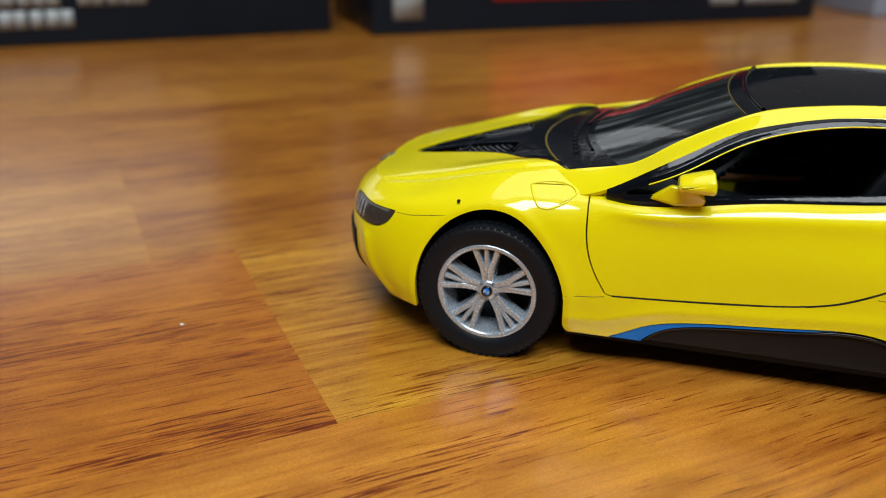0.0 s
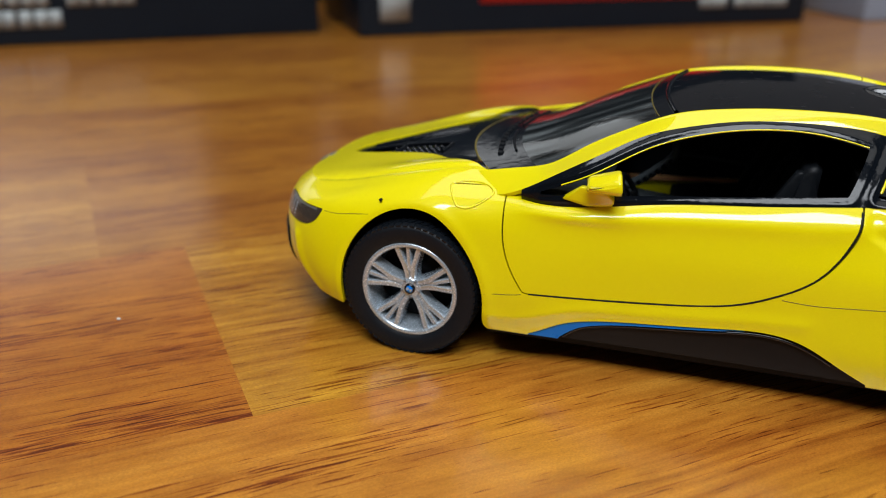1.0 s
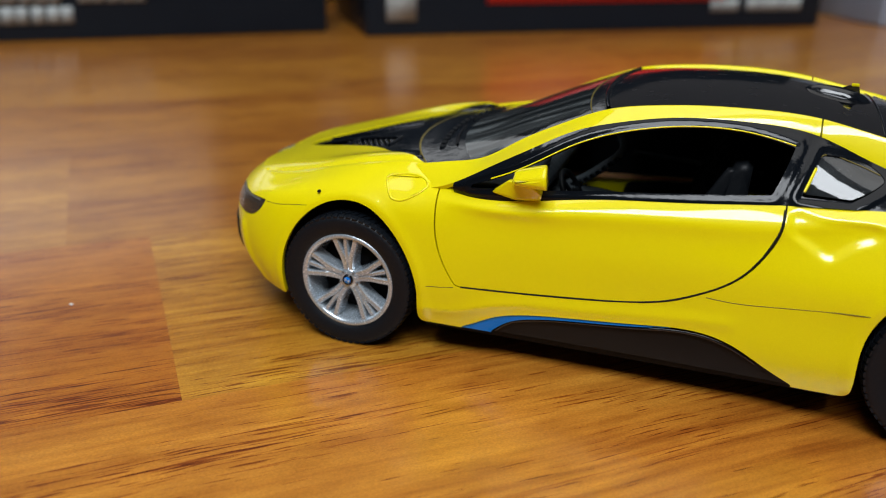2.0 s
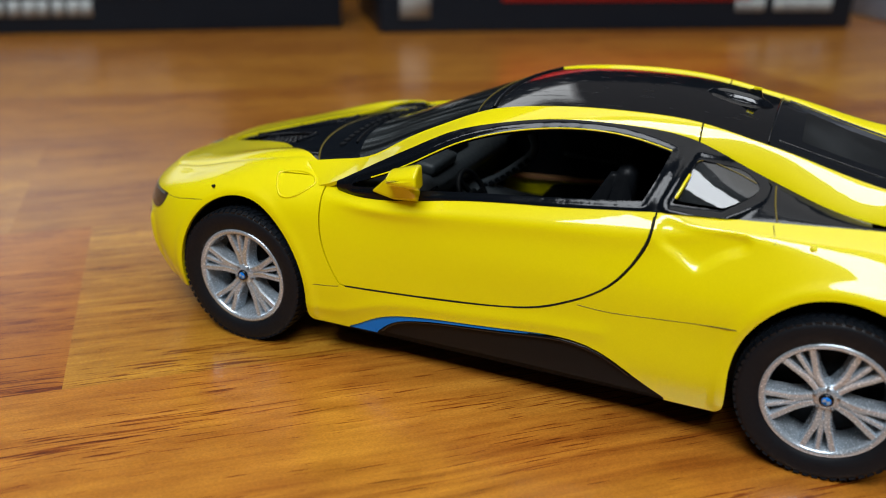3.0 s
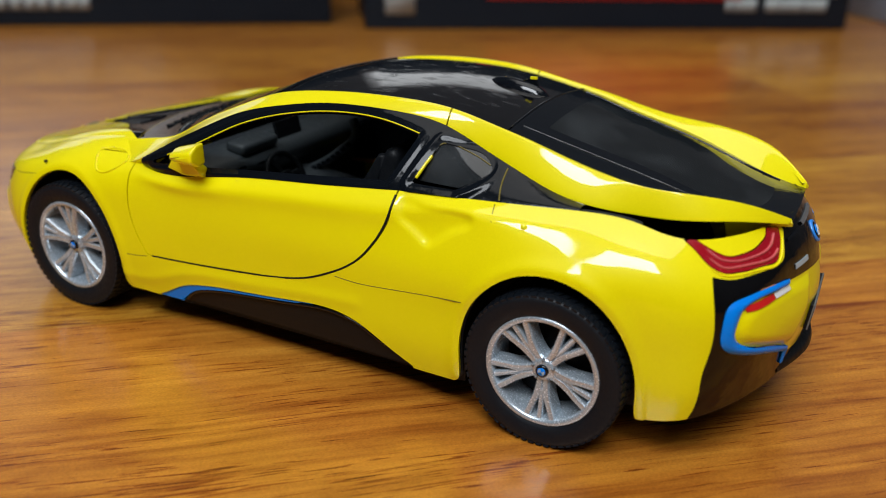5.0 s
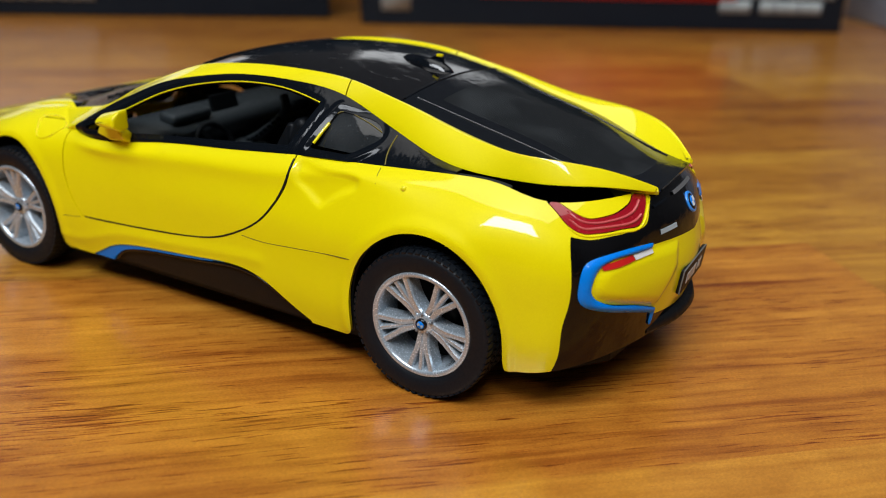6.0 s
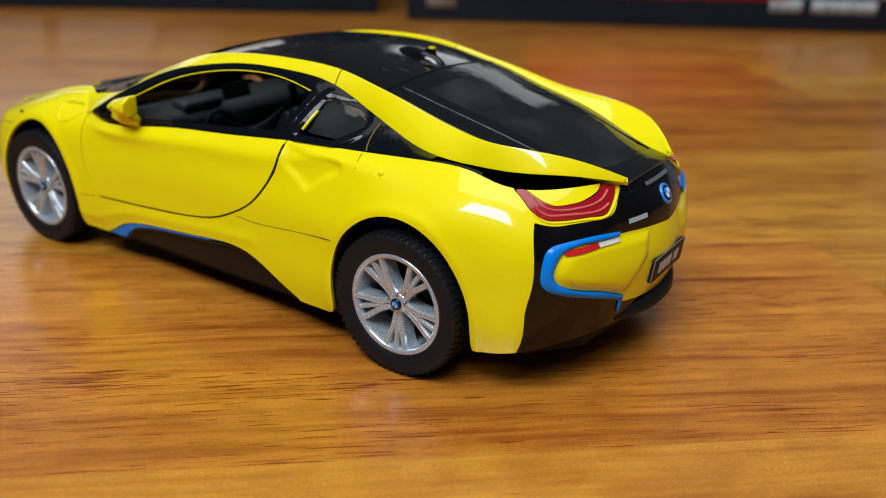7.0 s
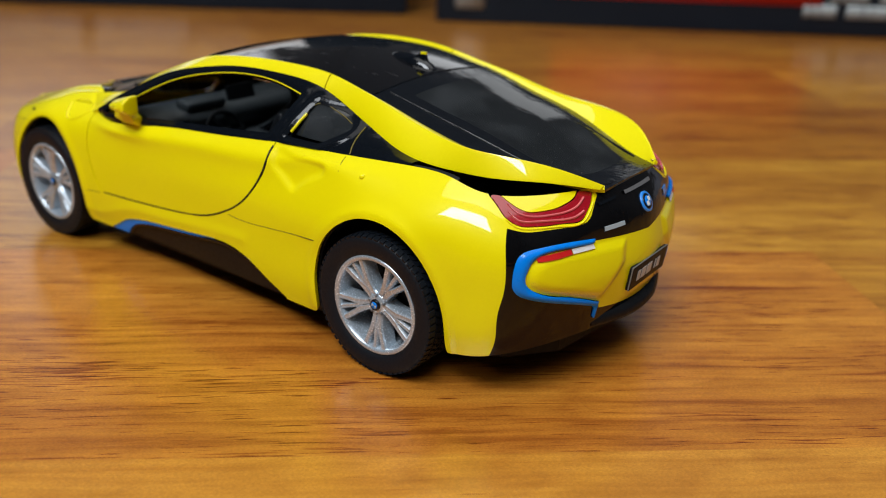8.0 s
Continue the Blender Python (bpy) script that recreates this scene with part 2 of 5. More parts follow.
def shell(bm, t):
    """Gives an open sheet a thickness, with crisp edges round its rim."""
    faces, rim = bm.faces[:], [(e, e.link_loops[0].vert, e.link_loops[0].link_loop_next.vert) for e in bm.edges if len(e.link_loops) == 1]
    twin = {v: bm.verts.new(v.co - v.normal * t) for v in bm.verts[:]}
    for f in faces:
        bm.faces.new([twin[v] for v in reversed(f.verts)])
    for e, a, b in rim:
        e.smooth = False
        bm.faces.new((b, a, twin[a], twin[b]))
        bm.edges.get((twin[a], twin[b])).smooth = False
    bm.normal_update()


def part(name, data, mat, parent=None, label="", smooth=True, thick=0.0, weld=True):
    """One mesh object under a thing or a part, from a sheet (mm) or a bmesh (m)."""
    me = bpy.data.meshes.new(name)
    if isinstance(data, Sheet):
        me.from_pydata((data.v * MM).tolist(), [], data.f)
        bm = bmesh.new()
        bm.from_mesh(me)
        if weld:
            bmesh.ops.remove_doubles(bm, verts=bm.verts, dist=0.00002)
    else:
        bm = data
    bm.normal_update()
    if thick:
        shell(bm, thick * MM)
    for f in bm.faces:
        f.smooth = smooth
    bm.to_mesh(me)
    bm.free()
    ob = new(name, me)
    me.materials.append(mat)
    if parent:
        ob.parent = parent
        ob.matrix_parent_inverse = Matrix.Identity(4)
    if label:
        tagged(ob, label)
    return ob


def prism(bm, poly, axis_map, lo, hi, bevel=0.0):
    """A bar of a flat outline; axis_map turns (a, b, h) into x, y, z in metres."""
    va = [bm.verts.new(axis_map(a, b, lo)) for a, b in poly]
    vb = [bm.verts.new(axis_map(a, b, hi)) for a, b in poly]
    n = len(poly)
    fs = [bm.faces.new(va[::-1]), bm.faces.new(vb)]
    fs += [bm.faces.new((va[i], va[(i + 1) % n], vb[(i + 1) % n], vb[i])) for i in range(n)]
    if bevel:
        bmesh.ops.bevel(bm, geom=list({e for f in fs[:2] for e in f.edges}), offset=bevel, segments=2, affect="EDGES", profile=0.6)
    return bm


def box(sx, sy, sz, bevel=0.0, at=(0, 0, 0), turn=(0, 0, 0)):
    bm = bmesh.new()
    bmesh.ops.create_cube(bm, size=1.0)
    bmesh.ops.scale(bm, verts=bm.verts, vec=(sx, sy, sz))
    if bevel:
        bmesh.ops.bevel(bm, geom=bm.edges[:], offset=bevel, segments=2, affect="EDGES", profile=0.6)
    bmesh.ops.transform(bm, verts=bm.verts, matrix=pose(*at, *turn))
    return bm


def smooth_ring(corners, r=0.18, n=4):
    """Corners rounded off."""
    out = []
    c = [np.array(p, float) for p in corners]
    for i, p in enumerate(c):
        a, b = c[i - 1] - p, c[(i + 1) % len(c)] - p
        a, b = p + a / np.linalg.norm(a) * r, p + b / np.linalg.norm(b) * r
        out += [(1 - k) ** 2 * a + 2 * k * (1 - k) * p + k * k * b for k in np.linspace(0, 1, n)]
    return out


def lathe_at(r, at):
    """A tiny round pin facing -y, in mm."""
    bm = bmesh.new()
    rings = [[bm.verts.new(Vector((at[0] + rr * math.cos(a), at[1] + d, at[2] + rr * math.sin(a))) * MM) for a in np.linspace(0, 2 * math.pi, 13)[:-1]] for rr, d in ((r, 0.3), (r, -0.05), (r * 0.6, -0.12))]
    for ra, rb in zip(rings, rings[1:]):
        for i in range(12):
            bm.faces.new((ra[i], ra[(i + 1) % 12], rb[(i + 1) % 12], rb[i]))
    bm.faces.new(rings[-1])
    return bm


def lathe_disc(r):
    return lathe_at(r, (0, 0, 0))


def empty(name, label, category, m=None, kind="", group=""):
    ob = new(name)
    ob.empty_display_size = 0.01
    if m is not None:
        ob.matrix_basis = m
    return tagged(ob, label, category, group, kind)


# ---- the toy car: feature lines in millimetres (x to the tail, half width, height) ----
BOTTOM = [(-24.2, 0, 4.6), (-23.6, 9, 4.6), (-19.8, 17, 4.8), (-15.6, 22.4, 5.2), (-10, 26.1, 5.6), (0, 26.3, 5), (11, 26.3, 5), (20, 26.1, 4.9),
          (32, 26, 4.9), (45, 26.1, 4.9), (57, 26.2, 4.8), (67, 26.3, 4.8), (78, 26.3, 5.2), (88.6, 24.9, 5.6), (94.6, 23.4, 6.6), (101.6, 12, 7.9), (103, 0, 7.9)]
LOW = [(-25.8, 0, 8.6), (-25.0, 10, 8.6), (-22.0, 18.4, 8.7), (-16.7, 23.6, 8.8), (-10, 26.9, 8.8), (0, 27, 8.6), (11, 27, 8.6), (20, 26.8, 8.5),
       (32, 26.7, 8.6), (45, 26.7, 8.8), (57, 26.8, 8.8), (67, 27, 8.8), (78, 27, 9), (88.6, 25.7, 9.6), (95.2, 23.6, 10.4), (101.9, 12, 11.4), (104.0, 0, 11.4)]
WAIST = [(-26.8, 0, 12.8), (-25.8, 10.5, 12.8), (-22.4, 18.9, 12.9), (-17.1, 23.9, 13), (-10, 26.9, 12.9), (0, 27.2, 12.8), (11, 27.2, 12.4), (20, 27, 12.2),
         (32, 26.8, 12.6), (45, 26.7, 13.6), (57, 26.8, 14), (67, 27, 14), (78, 27.1, 14), (88.6, 26, 14.4), (96, 23, 15.6), (102.3, 12, 15.6), (104.5, 0, 15.6)]
WIDE = [(-26.6, 0, 16.4), (-25.5, 10.5, 16.7), (-21.8, 18.7, 17), (-16.4, 23.4, 17.3), (-10, 26.1, 17.8), (0, 26.9, 18.2), (11, 26.85, 18), (20, 26.8, 18),
        (32, 26.72, 18.4), (45, 26.62, 19), (57, 26.5, 19.4), (67, 26.8, 19.6), (78, 27.1, 19.8), (88.2, 26, 19.8), (95.8, 22.6, 19.8), (101.5, 12, 19.8), (103.9, 0, 19.6)]
UPPER = [(-25.7, 0, 18.4), (-24.4, 10.2, 18.8), (-19.9, 18.1, 19.5), (-14.6, 22.5, 20.2), (-9, 24.6, 21.1), (0, 25.7, 22.4), (11, 25.9, 22.1), (20, 26.45, 21.9),
         (32, 26.4, 22.4), (45, 26.1, 23.1), (57, 25.5, 23.8), (67, 25.0, 25.3), (78, 25.6, 23.7), (87.6, 24.4, 24.4), (94.6, 21.4, 23.3), (100.6, 11.4, 23.4), (102.6, 0, 23.2)]
BELT = [(-23.6, 0, 19.9), (-22.3, 10, 20.4), (-17.7, 17.1, 21.0), (-12.6, 20.5, 21.5), (-8, 21.5, 22.8), (0, 22.1, 24.8), (9, 22.6, 25), (18, 25.2, 23.9),
        (32, 24.9, 25.3), (45, 24.4, 26.4), (57, 23.5, 27.3), (67, 22.5, 27.6), (78, 21.3, 28.0), (85.5, 20.7, 27.7), (91, 20, 26.6), (98.8, 8.8, 26.4), (100.2, 0, 26.4)]
FLIP = np.array([1, -1, 1])
SIDE = np.array([BOTTOM, LOW, WAIST, WIDE, UPPER, BELT]) * FLIP
# a rounded shoulder just under the belt line, strongest along the doors
roll = np.interp(np.arange(17), [0, 3, 5, 6, 7, 10, 11, 13, 14, 16], [0.0, 0.1, 0.35, 0.3, 0.45, 0.45, 0.55, 0.22, 0.22, 0.0])[:, None]
near_belt = np.interp(np.arange(17), [0, 5, 7, 10, 12, 16], [0.62, 0.62, 0.5, 0.5, 0.62, 0.62])[:, None]
SHOULDER = SIDE[5] * near_belt + SIDE[4] * (1 - near_belt) + roll * np.array([0, -1.0, 0.45])
SIDE = np.insert(SIDE, 5, SHOULDER, axis=0)
NU, NV = 470, 80
# carried on past the centre line at both ends, so that nose and tail are rounded
wrap = lambda row: np.vstack([(row[2:0:-1]) * FLIP, row, (row[-2:-4:-1]) * FLIP])
ut = chords(wrap(SIDE[2]))
uq = np.linspace(ut[2], ut[-3], NU)
side_rows = np.array([spline(ut, wrap(row), uq) for row in SIDE])
side_rows[:, (0, -1), 1] = 0.0
vt = np.array([0, 3.8, 8.0, 13.2, 17.6, 19.9, 21.4])
vq = np.linspace(0, vt[-1], NV)
side = spline(vt, side_rows, vq)
belt_line = side[-1].copy()


def near_line(pts, line):
    """Distance of points to an open line."""
    line = np.asarray(line, float)
    best = np.full(len(pts), 1e9)
    for (ax, ay), (bx, by) in zip(line, line[1:]):
        dx, dy = bx - ax, by - ay
        k = np.clip(((pts[:, 0] - ax) * dx + (pts[:, 1] - ay) * dy) / (dx * dx + dy * dy + 1e-12), 0, 1)
        best = np.minimum(best, np.hypot(pts[:, 0] - ax - k * dx, pts[:, 1] - ay - k * dy))
    return best


def press(grid, line, depth, width, axes=(0, 2), move=(0, 1, 0), mask=None):
    """Presses a shallow groove (or a ridge) along a line into a grid of points."""
    flat = grid.reshape(-1, 3)
    d = near_line(flat[:, axes], smooth_line(line, 40))
    k = depth * np.exp(-(d / width) ** 2)
    if mask is not None:
        k = k * mask(flat)
    return (flat + k[:, None] * np.array(move)).reshape(grid.shape)


on_flank = lambda v: ((v[:, 0] > -14) & (v[:, 0] < 90) & (v[:, 1] < -18)).astype(float)
# scooped swoosh behind the door, wheel-arch lips, sill crease
scoop = outline([(57.2, 26.6), (57.3, 24.5), (58.8, 23.5), (60.6, 22.4), (62, 21.8), (63.4, 22.6), (65.4, 24.0), (67.2, 25.0), (67.4, 25.8), (65.4, 26.6), (60, 26.7)])
flat = side.reshape(-1, 3)
edge = inside(scoop, flat[:, (0, 2)])
step = np.clip(edge / 1.2 + 0.25, 0, 1)
side = (flat + (0.46 * step * step * (3 - 2 * step) * on_flank(flat))[:, None] * np.array([0, 1, -0.1])).reshape(side.shape)
side = press(side, [(11.5, 7.4), (16, 7.6), (22, 9.6), (32, 10.8), (44, 11.8), (52, 12.2)], -0.16, 0.9, mask=on_flank)
side = press(side, [(-10.9, 6), (-10.9, 12), (-8.9, 16.8), (-5.2, 20.6), (-0.6, 22.3), (3.8, 21.7), (7.6, 18.7), (10.2, 14.7), (11.6, 10), (11.7, 6)], -0.22, 0.8, mask=on_flank)
side = press(side, [(66.5, 6), (66.4, 11), (67.5, 15.7), (69.8, 19), (73.2, 21.5), (77.6, 22.4), (82, 21.7), (85.6, 19.2), (88.1, 15.2), (89.3, 11), (89.5, 6)], -0.22, 0.8, mask=on_flank)

side = press(side, [(-19.6, 13.8), (-18.6, 10), (-15.6, 6)], -0.35, 0.9, mask=lambda v: ((v[:, 0] < -12) & (v[:, 1] < -15)).astype(float), move=(0.5, 1, 0))

# the block inside the bumper bracket stands proud, with rounded edges
flat = side.reshape(-1, 3)
edge = inside(outline([(-5.4, 19.8, 1), (-11.0, 20.2), (-16.4, 20.4), (-19.3, 20.2), (-20.6, 19.4), (-21.2, 18.4), (-21.3, 17.2), (-20.9, 16.4), (-19.9, 15.7), (-16.5, 14.5), (-10.2, 12.4, 1), (-6.2, 16.6, 1)]), flat[:, (1, 2)])
step = np.clip(edge / 1.4, 0, 1) * (flat[:, 0] > 93)
side = (flat + (0.55 * np.sin(step * np.pi / 2))[:, None] * np.array([0.85, -0.5, 0])).reshape(side.shape)

# upper body: window-top line, roof-edge line and centre line
RAIL_LOW = [(4, 22.2, 23.0), (9, 23.2, 23.6), (15, 24.7, 25.4), (20, 24.2, 28.1), (25, 22.9, 30.7), (30, 20.9, 33.05), (35, 19.4, 34.3), (40, 18.3, 35.1), (45, 17.7, 35.5), (52, 17.1, 35.4), (59.4, 16.5, 34.3),
            (65, 16.8, 32.1), (70, 17.8, 30.4), (75, 18.8, 28.9), (80, 19.1, 28.1), (85, 18.5, 27.8), (90, 17.6, 27.8), (95, 15, 27.8), (100.2, 8.7, 26.4)]
RAIL_HIGH = [(3, 19.8, 25.0), (8, 20.6, 26.1), (14, 20.7, 27.2), (18, 20.8, 28.1), (22.5, 19.8, 30.6), (28, 18.3, 33.2), (33.5, 17, 35.3), (39, 16.5, 36.25), (44.5, 16.2, 36.7), (51.5, 15.9, 36.8), (59.2, 15.2, 36.2),
             (65, 15.4, 35.0), (70, 16, 33.9), (75, 16.5, 32.6), (80, 17, 31.5), (85, 17.4, 30.9), (90, 16.2, 30.5), (95, 13.4, 29.6), (100.4, 8.0, 26.9)]
# inner edge of the rails, where roof and glass begin
RAIL_INNER = [(3, 19.6, 24.9), (8, 20.4, 25.9), (14, 20.4, 27.0), (18, 20.6, 28.1), (22.5, 19.5, 30.6), (28, 17.8, 33.2), (33.5, 16.3, 35.2), (39, 15.6, 36), (44.5, 15.2, 36.4), (51.5, 14.8, 36.5), (59.2, 14.2, 35.9),
              (65, 14.6, 34.7), (70, 14.7, 33.5), (75, 14.6, 32), (80, 14.6, 30.7), (85, 14, 29.4), (90, 12.3, 28), (95, 10, 26.8), (100.4, 7.6, 26.2)]
CENTRE = [(-1, 0, 25.6), (3, 0, 26.3), (8, 0, 27.0), (13, 0, 28.5), (19, 0, 30.9), (25.5, 0, 33.4), (31.5, 0, 35.5), (38, 0, 37), (44, 0, 37.4), (51.5, 0, 37.5), (59.4, 0, 36.8),
          (65.5, 0, 35.8), (70.5, 0, 34.6), (75.5, 0, 33.2), (80.5, 0, 31.9), (85.5, 0, 30.5), (90.5, 0, 28.8), (95.5, 0, 27.3), (100.6, 0, 26.4)]
RL, RH, RG, RC = (np.array(k, float) * FLIP for k in (RAIL_LOW, RAIL_HIGH, RAIL_INNER, CENTRE))
NG = 260
gt = chords(RH)
gq = np.linspace(0, gt[-1], NG)
rl, rh, rg, rc = (spline(gt, k, gq) for k in (RL, RH, RG, RC))


def band(a, b, n, bulge=0.0, out=(0, -0.6, 0.8)):
    """A strip between two lines, bulging outward in the middle."""
    k = np.linspace(0, 1, n)[:, None, None]
    return a[None] * (1 - k) + b[None] * k + (4 * k * (1 - k)) * bulge * np.array(out)


LIFT = 1.9


def dome(a, c, n, lift):
    """From the roof edge to the centre line, rounded across."""
    k = np.linspace(0, 1, n)[:, None]
    x = a[None, :, 0] + (c[None, :, 0] - a[None, :, 0]) * (1 - (1 - k) ** 2)
    y = a[None, :, 1] * (1 - k)
    z = a[None, :, 2] + (c[None, :, 2] - a[None, :, 2]) * (1 - (1 - k) ** lift)
    return np.stack([x, y, z], -1)


car = empty("toy_car", "yellow die-cast toy sports coupe with black roof, on wood", "toy car", pose(0, 0, 0.0005))

# -- side band: wheel arches, sill, doors, lamps
s = Sheet.grid(side)
near_x = lambda v: np.where(v[:, 1] < -15, 1.0, -1.0)
ARCH_F = [(-10.2, 0, 1), (-10.4, 6.5), (-10.1, 12), (-8.4, 16.2), (-5, 19.8), (-0.6, 21.5), (3.4, 21), (7, 18.2), (9.5, 14.4), (10.8, 10), (10.8, 6.6), (11.0, 5.5), (11.8, 4.9), (13.2, 4.6, 1), (13.2, 0, 1)]
ARCH_R = [(64.6, 0, 1), (64.6, 4.4, 1), (66.0, 4.7), (66.9, 5.2), (67.2, 6.4), (67.2, 11), (68.2, 15.3), (70.3, 18.4), (73.5, 20.7), (77.6, 21.6), (81.6, 20.9), (85, 18.6), (87.4, 15), (88.6, 11), (88.7, 7.2), (88.8, 6.0), (89.2, 5.3), (89.9, 5.1, 1), (89.9, 0, 1)]
for arch in (ARCH_F, ARCH_R):
    _, s = s.take(outline(arch), where=near_x)
shell_in, _ = s.cut(-np.maximum(np.maximum(-12 - s.v[:, 0], s.v[:, 0] - 86), s.v[:, 1] + 20))
liner = Sheet(shell_in.v + np.array([0, 1.1, -0.1]), list(shell_in.f))
SKIRT_EDGE = [(17.2, 0, 1), (17.2, 5.1, 1), (19.2, 6.1), (21.8, 7.5), (26.2, 8.7), (33.8, 9.5), (41.8, 10.2), (48, 10.5), (52.3, 9.6), (56.7, 7.2), (60.4, 5.1, 1), (61, 0, 1)]
lower, s = s.take(outline(SKIRT_EDGE), where=near_x)
BLUE_EDGE = [(16, 0, 1), (16, 5.1, 1), (17.2, 5.1, 1), (19.2, 6.1), (21.8, 7.5), (26.2, 8.7), (33.8, 9.5), (41.8, 10.2), (47, 10.6, 1), (41.8, 9.8), (33.8, 9.0), (27, 8.1), (24, 7.1), (21.5, 5.1, 1), (21.5, 0, 1)]
blue_sill, skirt = lower.take(outline(BLUE_EDGE))
blue_sill.v = blue_sill.v + np.array([0, 0.15, 0])
skirt.v = skirt.v + np.array([0, 0.7, 0])
DOOR = [(16.9, 11.5, 1), (25.4, 11.9), (33.8, 12.5), (40.5, 13.2), (44.5, 14.1), (48.5, 15.8), (52.5, 18.3), (55.2, 21.7), (56.4, 24.4), (56.6, 27.0), (56.6, 32, 1), (12, 32, 1), (13.0, 24), (13.1, 21.5), (13.4, 18.2), (14.7, 14.4), (16.3, 11.7, 1)]
door, s = s.take(outline(DOOR), gap=0.22, where=near_x)
FILLER = smooth_ring([(4.8, 24.75), (10.4, 24.95), (11.4, 24.2), (8.1, 22.3), (6.5, 22.4)], 0.45, 5)
filler, s = s.take(np.array(FILLER), gap=0.1, where=near_x)
HEADLIGHT = [(-14.3, 19.0, 1), (-16.6, 18.8), (-19.2, 18.6), (-22.4, 18.5), (-24.2, 18.0, 1), (-24.4, 16.4), (-21.5, 15.8), (-18.6, 15.9), (-16.4, 16.6), (-15.2, 17.6)]
front_zone = lambda v: np.where((v[:, 0] < -10) & (v[:, 1] < -12), 1.0, -1.0)
headlight, s = s.take(outline(HEADLIGHT), gap=0.12, where=front_zone)
CHIN = [(0.5, 13.6, 1), (-18.9, 13.6, 1), (-19.0, 12.0), (-18.3, 8.6), (-16.4, 6), (-13.5, 0, 1), (0.5, 0, 1)]
chin, s = s.take(outline(CHIN), (1, 2), where=lambda v: np.where(v[:, 0] < -10, 1.0, -1.0))
chin.v = chin.v + np.array([-0.35, 0, 0])
# -- tail: dark panel, lamps, blue bracket (in the plane of width and height)
tail_zone = lambda v: np.where((v[:, 0] > 89.5) & (v[:, 1] > -24.9), 1.0, -1.0)
LAMP = [(-20.2, 26.6, 1), (-20.6, 25.4), (-20.8, 24.4), (-20.4, 23.7), (-19.2, 23.45), (-17.9, 23.4), (-15.2, 23.4), (-12.8, 23.4), (-11.3, 24.2), (-9.7, 25.2), (-8.8, 26.0, 1),
        (-10.6, 26.4, 1), (-11.8, 25.7), (-13.2, 25.3), (-14.9, 24.95), (-17.2, 24.8), (-18.6, 25.0), (-19.1, 25.6), (-19.3, 26.6, 1)]
tail_lamp, s = s.take(outline(LAMP), (1, 2), 0.1, where=tail_zone)
DARK = [(0.5, 30, 1), (0.5, 19.7, 1), (-3, 20.0), (-5.8, 20.2), (-11.2, 20.6, 1), (-11.8, 20.4, 1), (-16.4, 20.6), (-19.3, 20.4), (-20.6, 19.6), (-21.3, 18.5), (-21.5, 17.1), (-21.1, 16.3), (-20.2, 15.6),
        (-16.5, 14.3), (-10.3, 12.0, 1), (-10.0, 10.9, 1), (-5, 10.3), (0.5, 10.0, 1), (0.5, 0, 1), (-24.4, 0, 1), (-23.5, 8.8), (-23.6, 12.6), (-23.2, 15.6), (-22.9, 19.3), (-21.9, 22.6), (-21.4, 23.4, 1),
        (-20.7, 23.1), (-18.2, 22.95), (-13.9, 22.95), (-11.9, 23.2), (-10.4, 24.2), (-8.4, 25.6, 1), (-8.4, 30, 1)]
dark, s = s.take(outline(DARK), (1, 2), where=tail_zone)
BRACKET = [(-11.3, 20.95, 1), (-16.3, 21.35), (-19.8, 21.15), (-21.5, 20.6), (-22.3, 19.2), (-22.6, 17.6), (-22.55, 16.2), (-22.1, 15.4), (-21.0, 14.75), (-16.2, 13.2), (-11.2, 11.55, 1), (-11.0, 9.6, 1), (-10.5, 9.6, 1), (-10.3, 12.3, 1),
           (-16.4, 14.35), (-19.9, 15.6), (-21.0, 16.2), (-21.35, 17.1), (-21.1, 18.5), (-20.5, 19.6), (-19.3, 20.3), (-16.4, 20.55), (-11.6, 20.3, 1)]
bracket, dark = dark.take(outline(BRACKET), (1, 2))
swell = np.clip(inside(outline(BRACKET), bracket.v[:, (1, 2)]) / 0.6, 0, 1)
bracket.v = bracket.v + np.array([0.15, -0.05, 0]) + (0.4 * np.sin(swell * np.pi / 2))[:, None] * np.array([0.8, -0.55, 0])
body = s

tail_pts = side.reshape(-1, 3)
tail_pts = tail_pts[tail_pts[:, 0] > 88]


def tail_at(y, z, out=0.0):
    """The place on the tail at a width and height, moved out by so much."""
    y0 = -abs(y)
    d = (tail_pts[:, 1] - y0) ** 2 + (tail_pts[:, 2] - z) ** 2
    near = tail_pts[np.argsort(d)[:12]]
    a = np.c_[np.ones(len(near)), near[:, 1] - y0, near[:, 2] - z]
    k, *_ = np.linalg.lstsq(a, near[:, 0], rcond=None)
    n = np.array([1, -k[1], -k[2]])
    n = n / np.linalg.norm(n)
    p = np.array([k[0], y0, z]) + out * n
    if y > 0:
        p[1], n[1] = -p[1], -n[1]
    return p, n


# -- hood: a height field inside the belt line's front
front = belt_line[belt_line[:, 0] < 16]
front = front[:np.argmax(front[:, 0]) + 1]
NX, NQ = 110, 64
xs = front[0, 0] + (front[-1, 0] - front[0, 0]) * (1 - np.cos(np.linspace(0.02, np.pi / 2, NX)))
wf = np.interp(xs, front[:, 0], -front[:, 1])
zf = np.interp(xs, front[:, 0], front[:, 2])
zc = spline([-23.6, -18.7, -12, -6, 0, 6, 16], np.array([19.95, 21.3, 22.9, 24.3, 25.5, 26.5, 27.4]), xs)
q = np.linspace(1, 0, NQ)[:, None]
fall = np.abs(q) ** np.interp(xs, [-22, -8, 2], [5.5, 4.5, 3.2])[None]
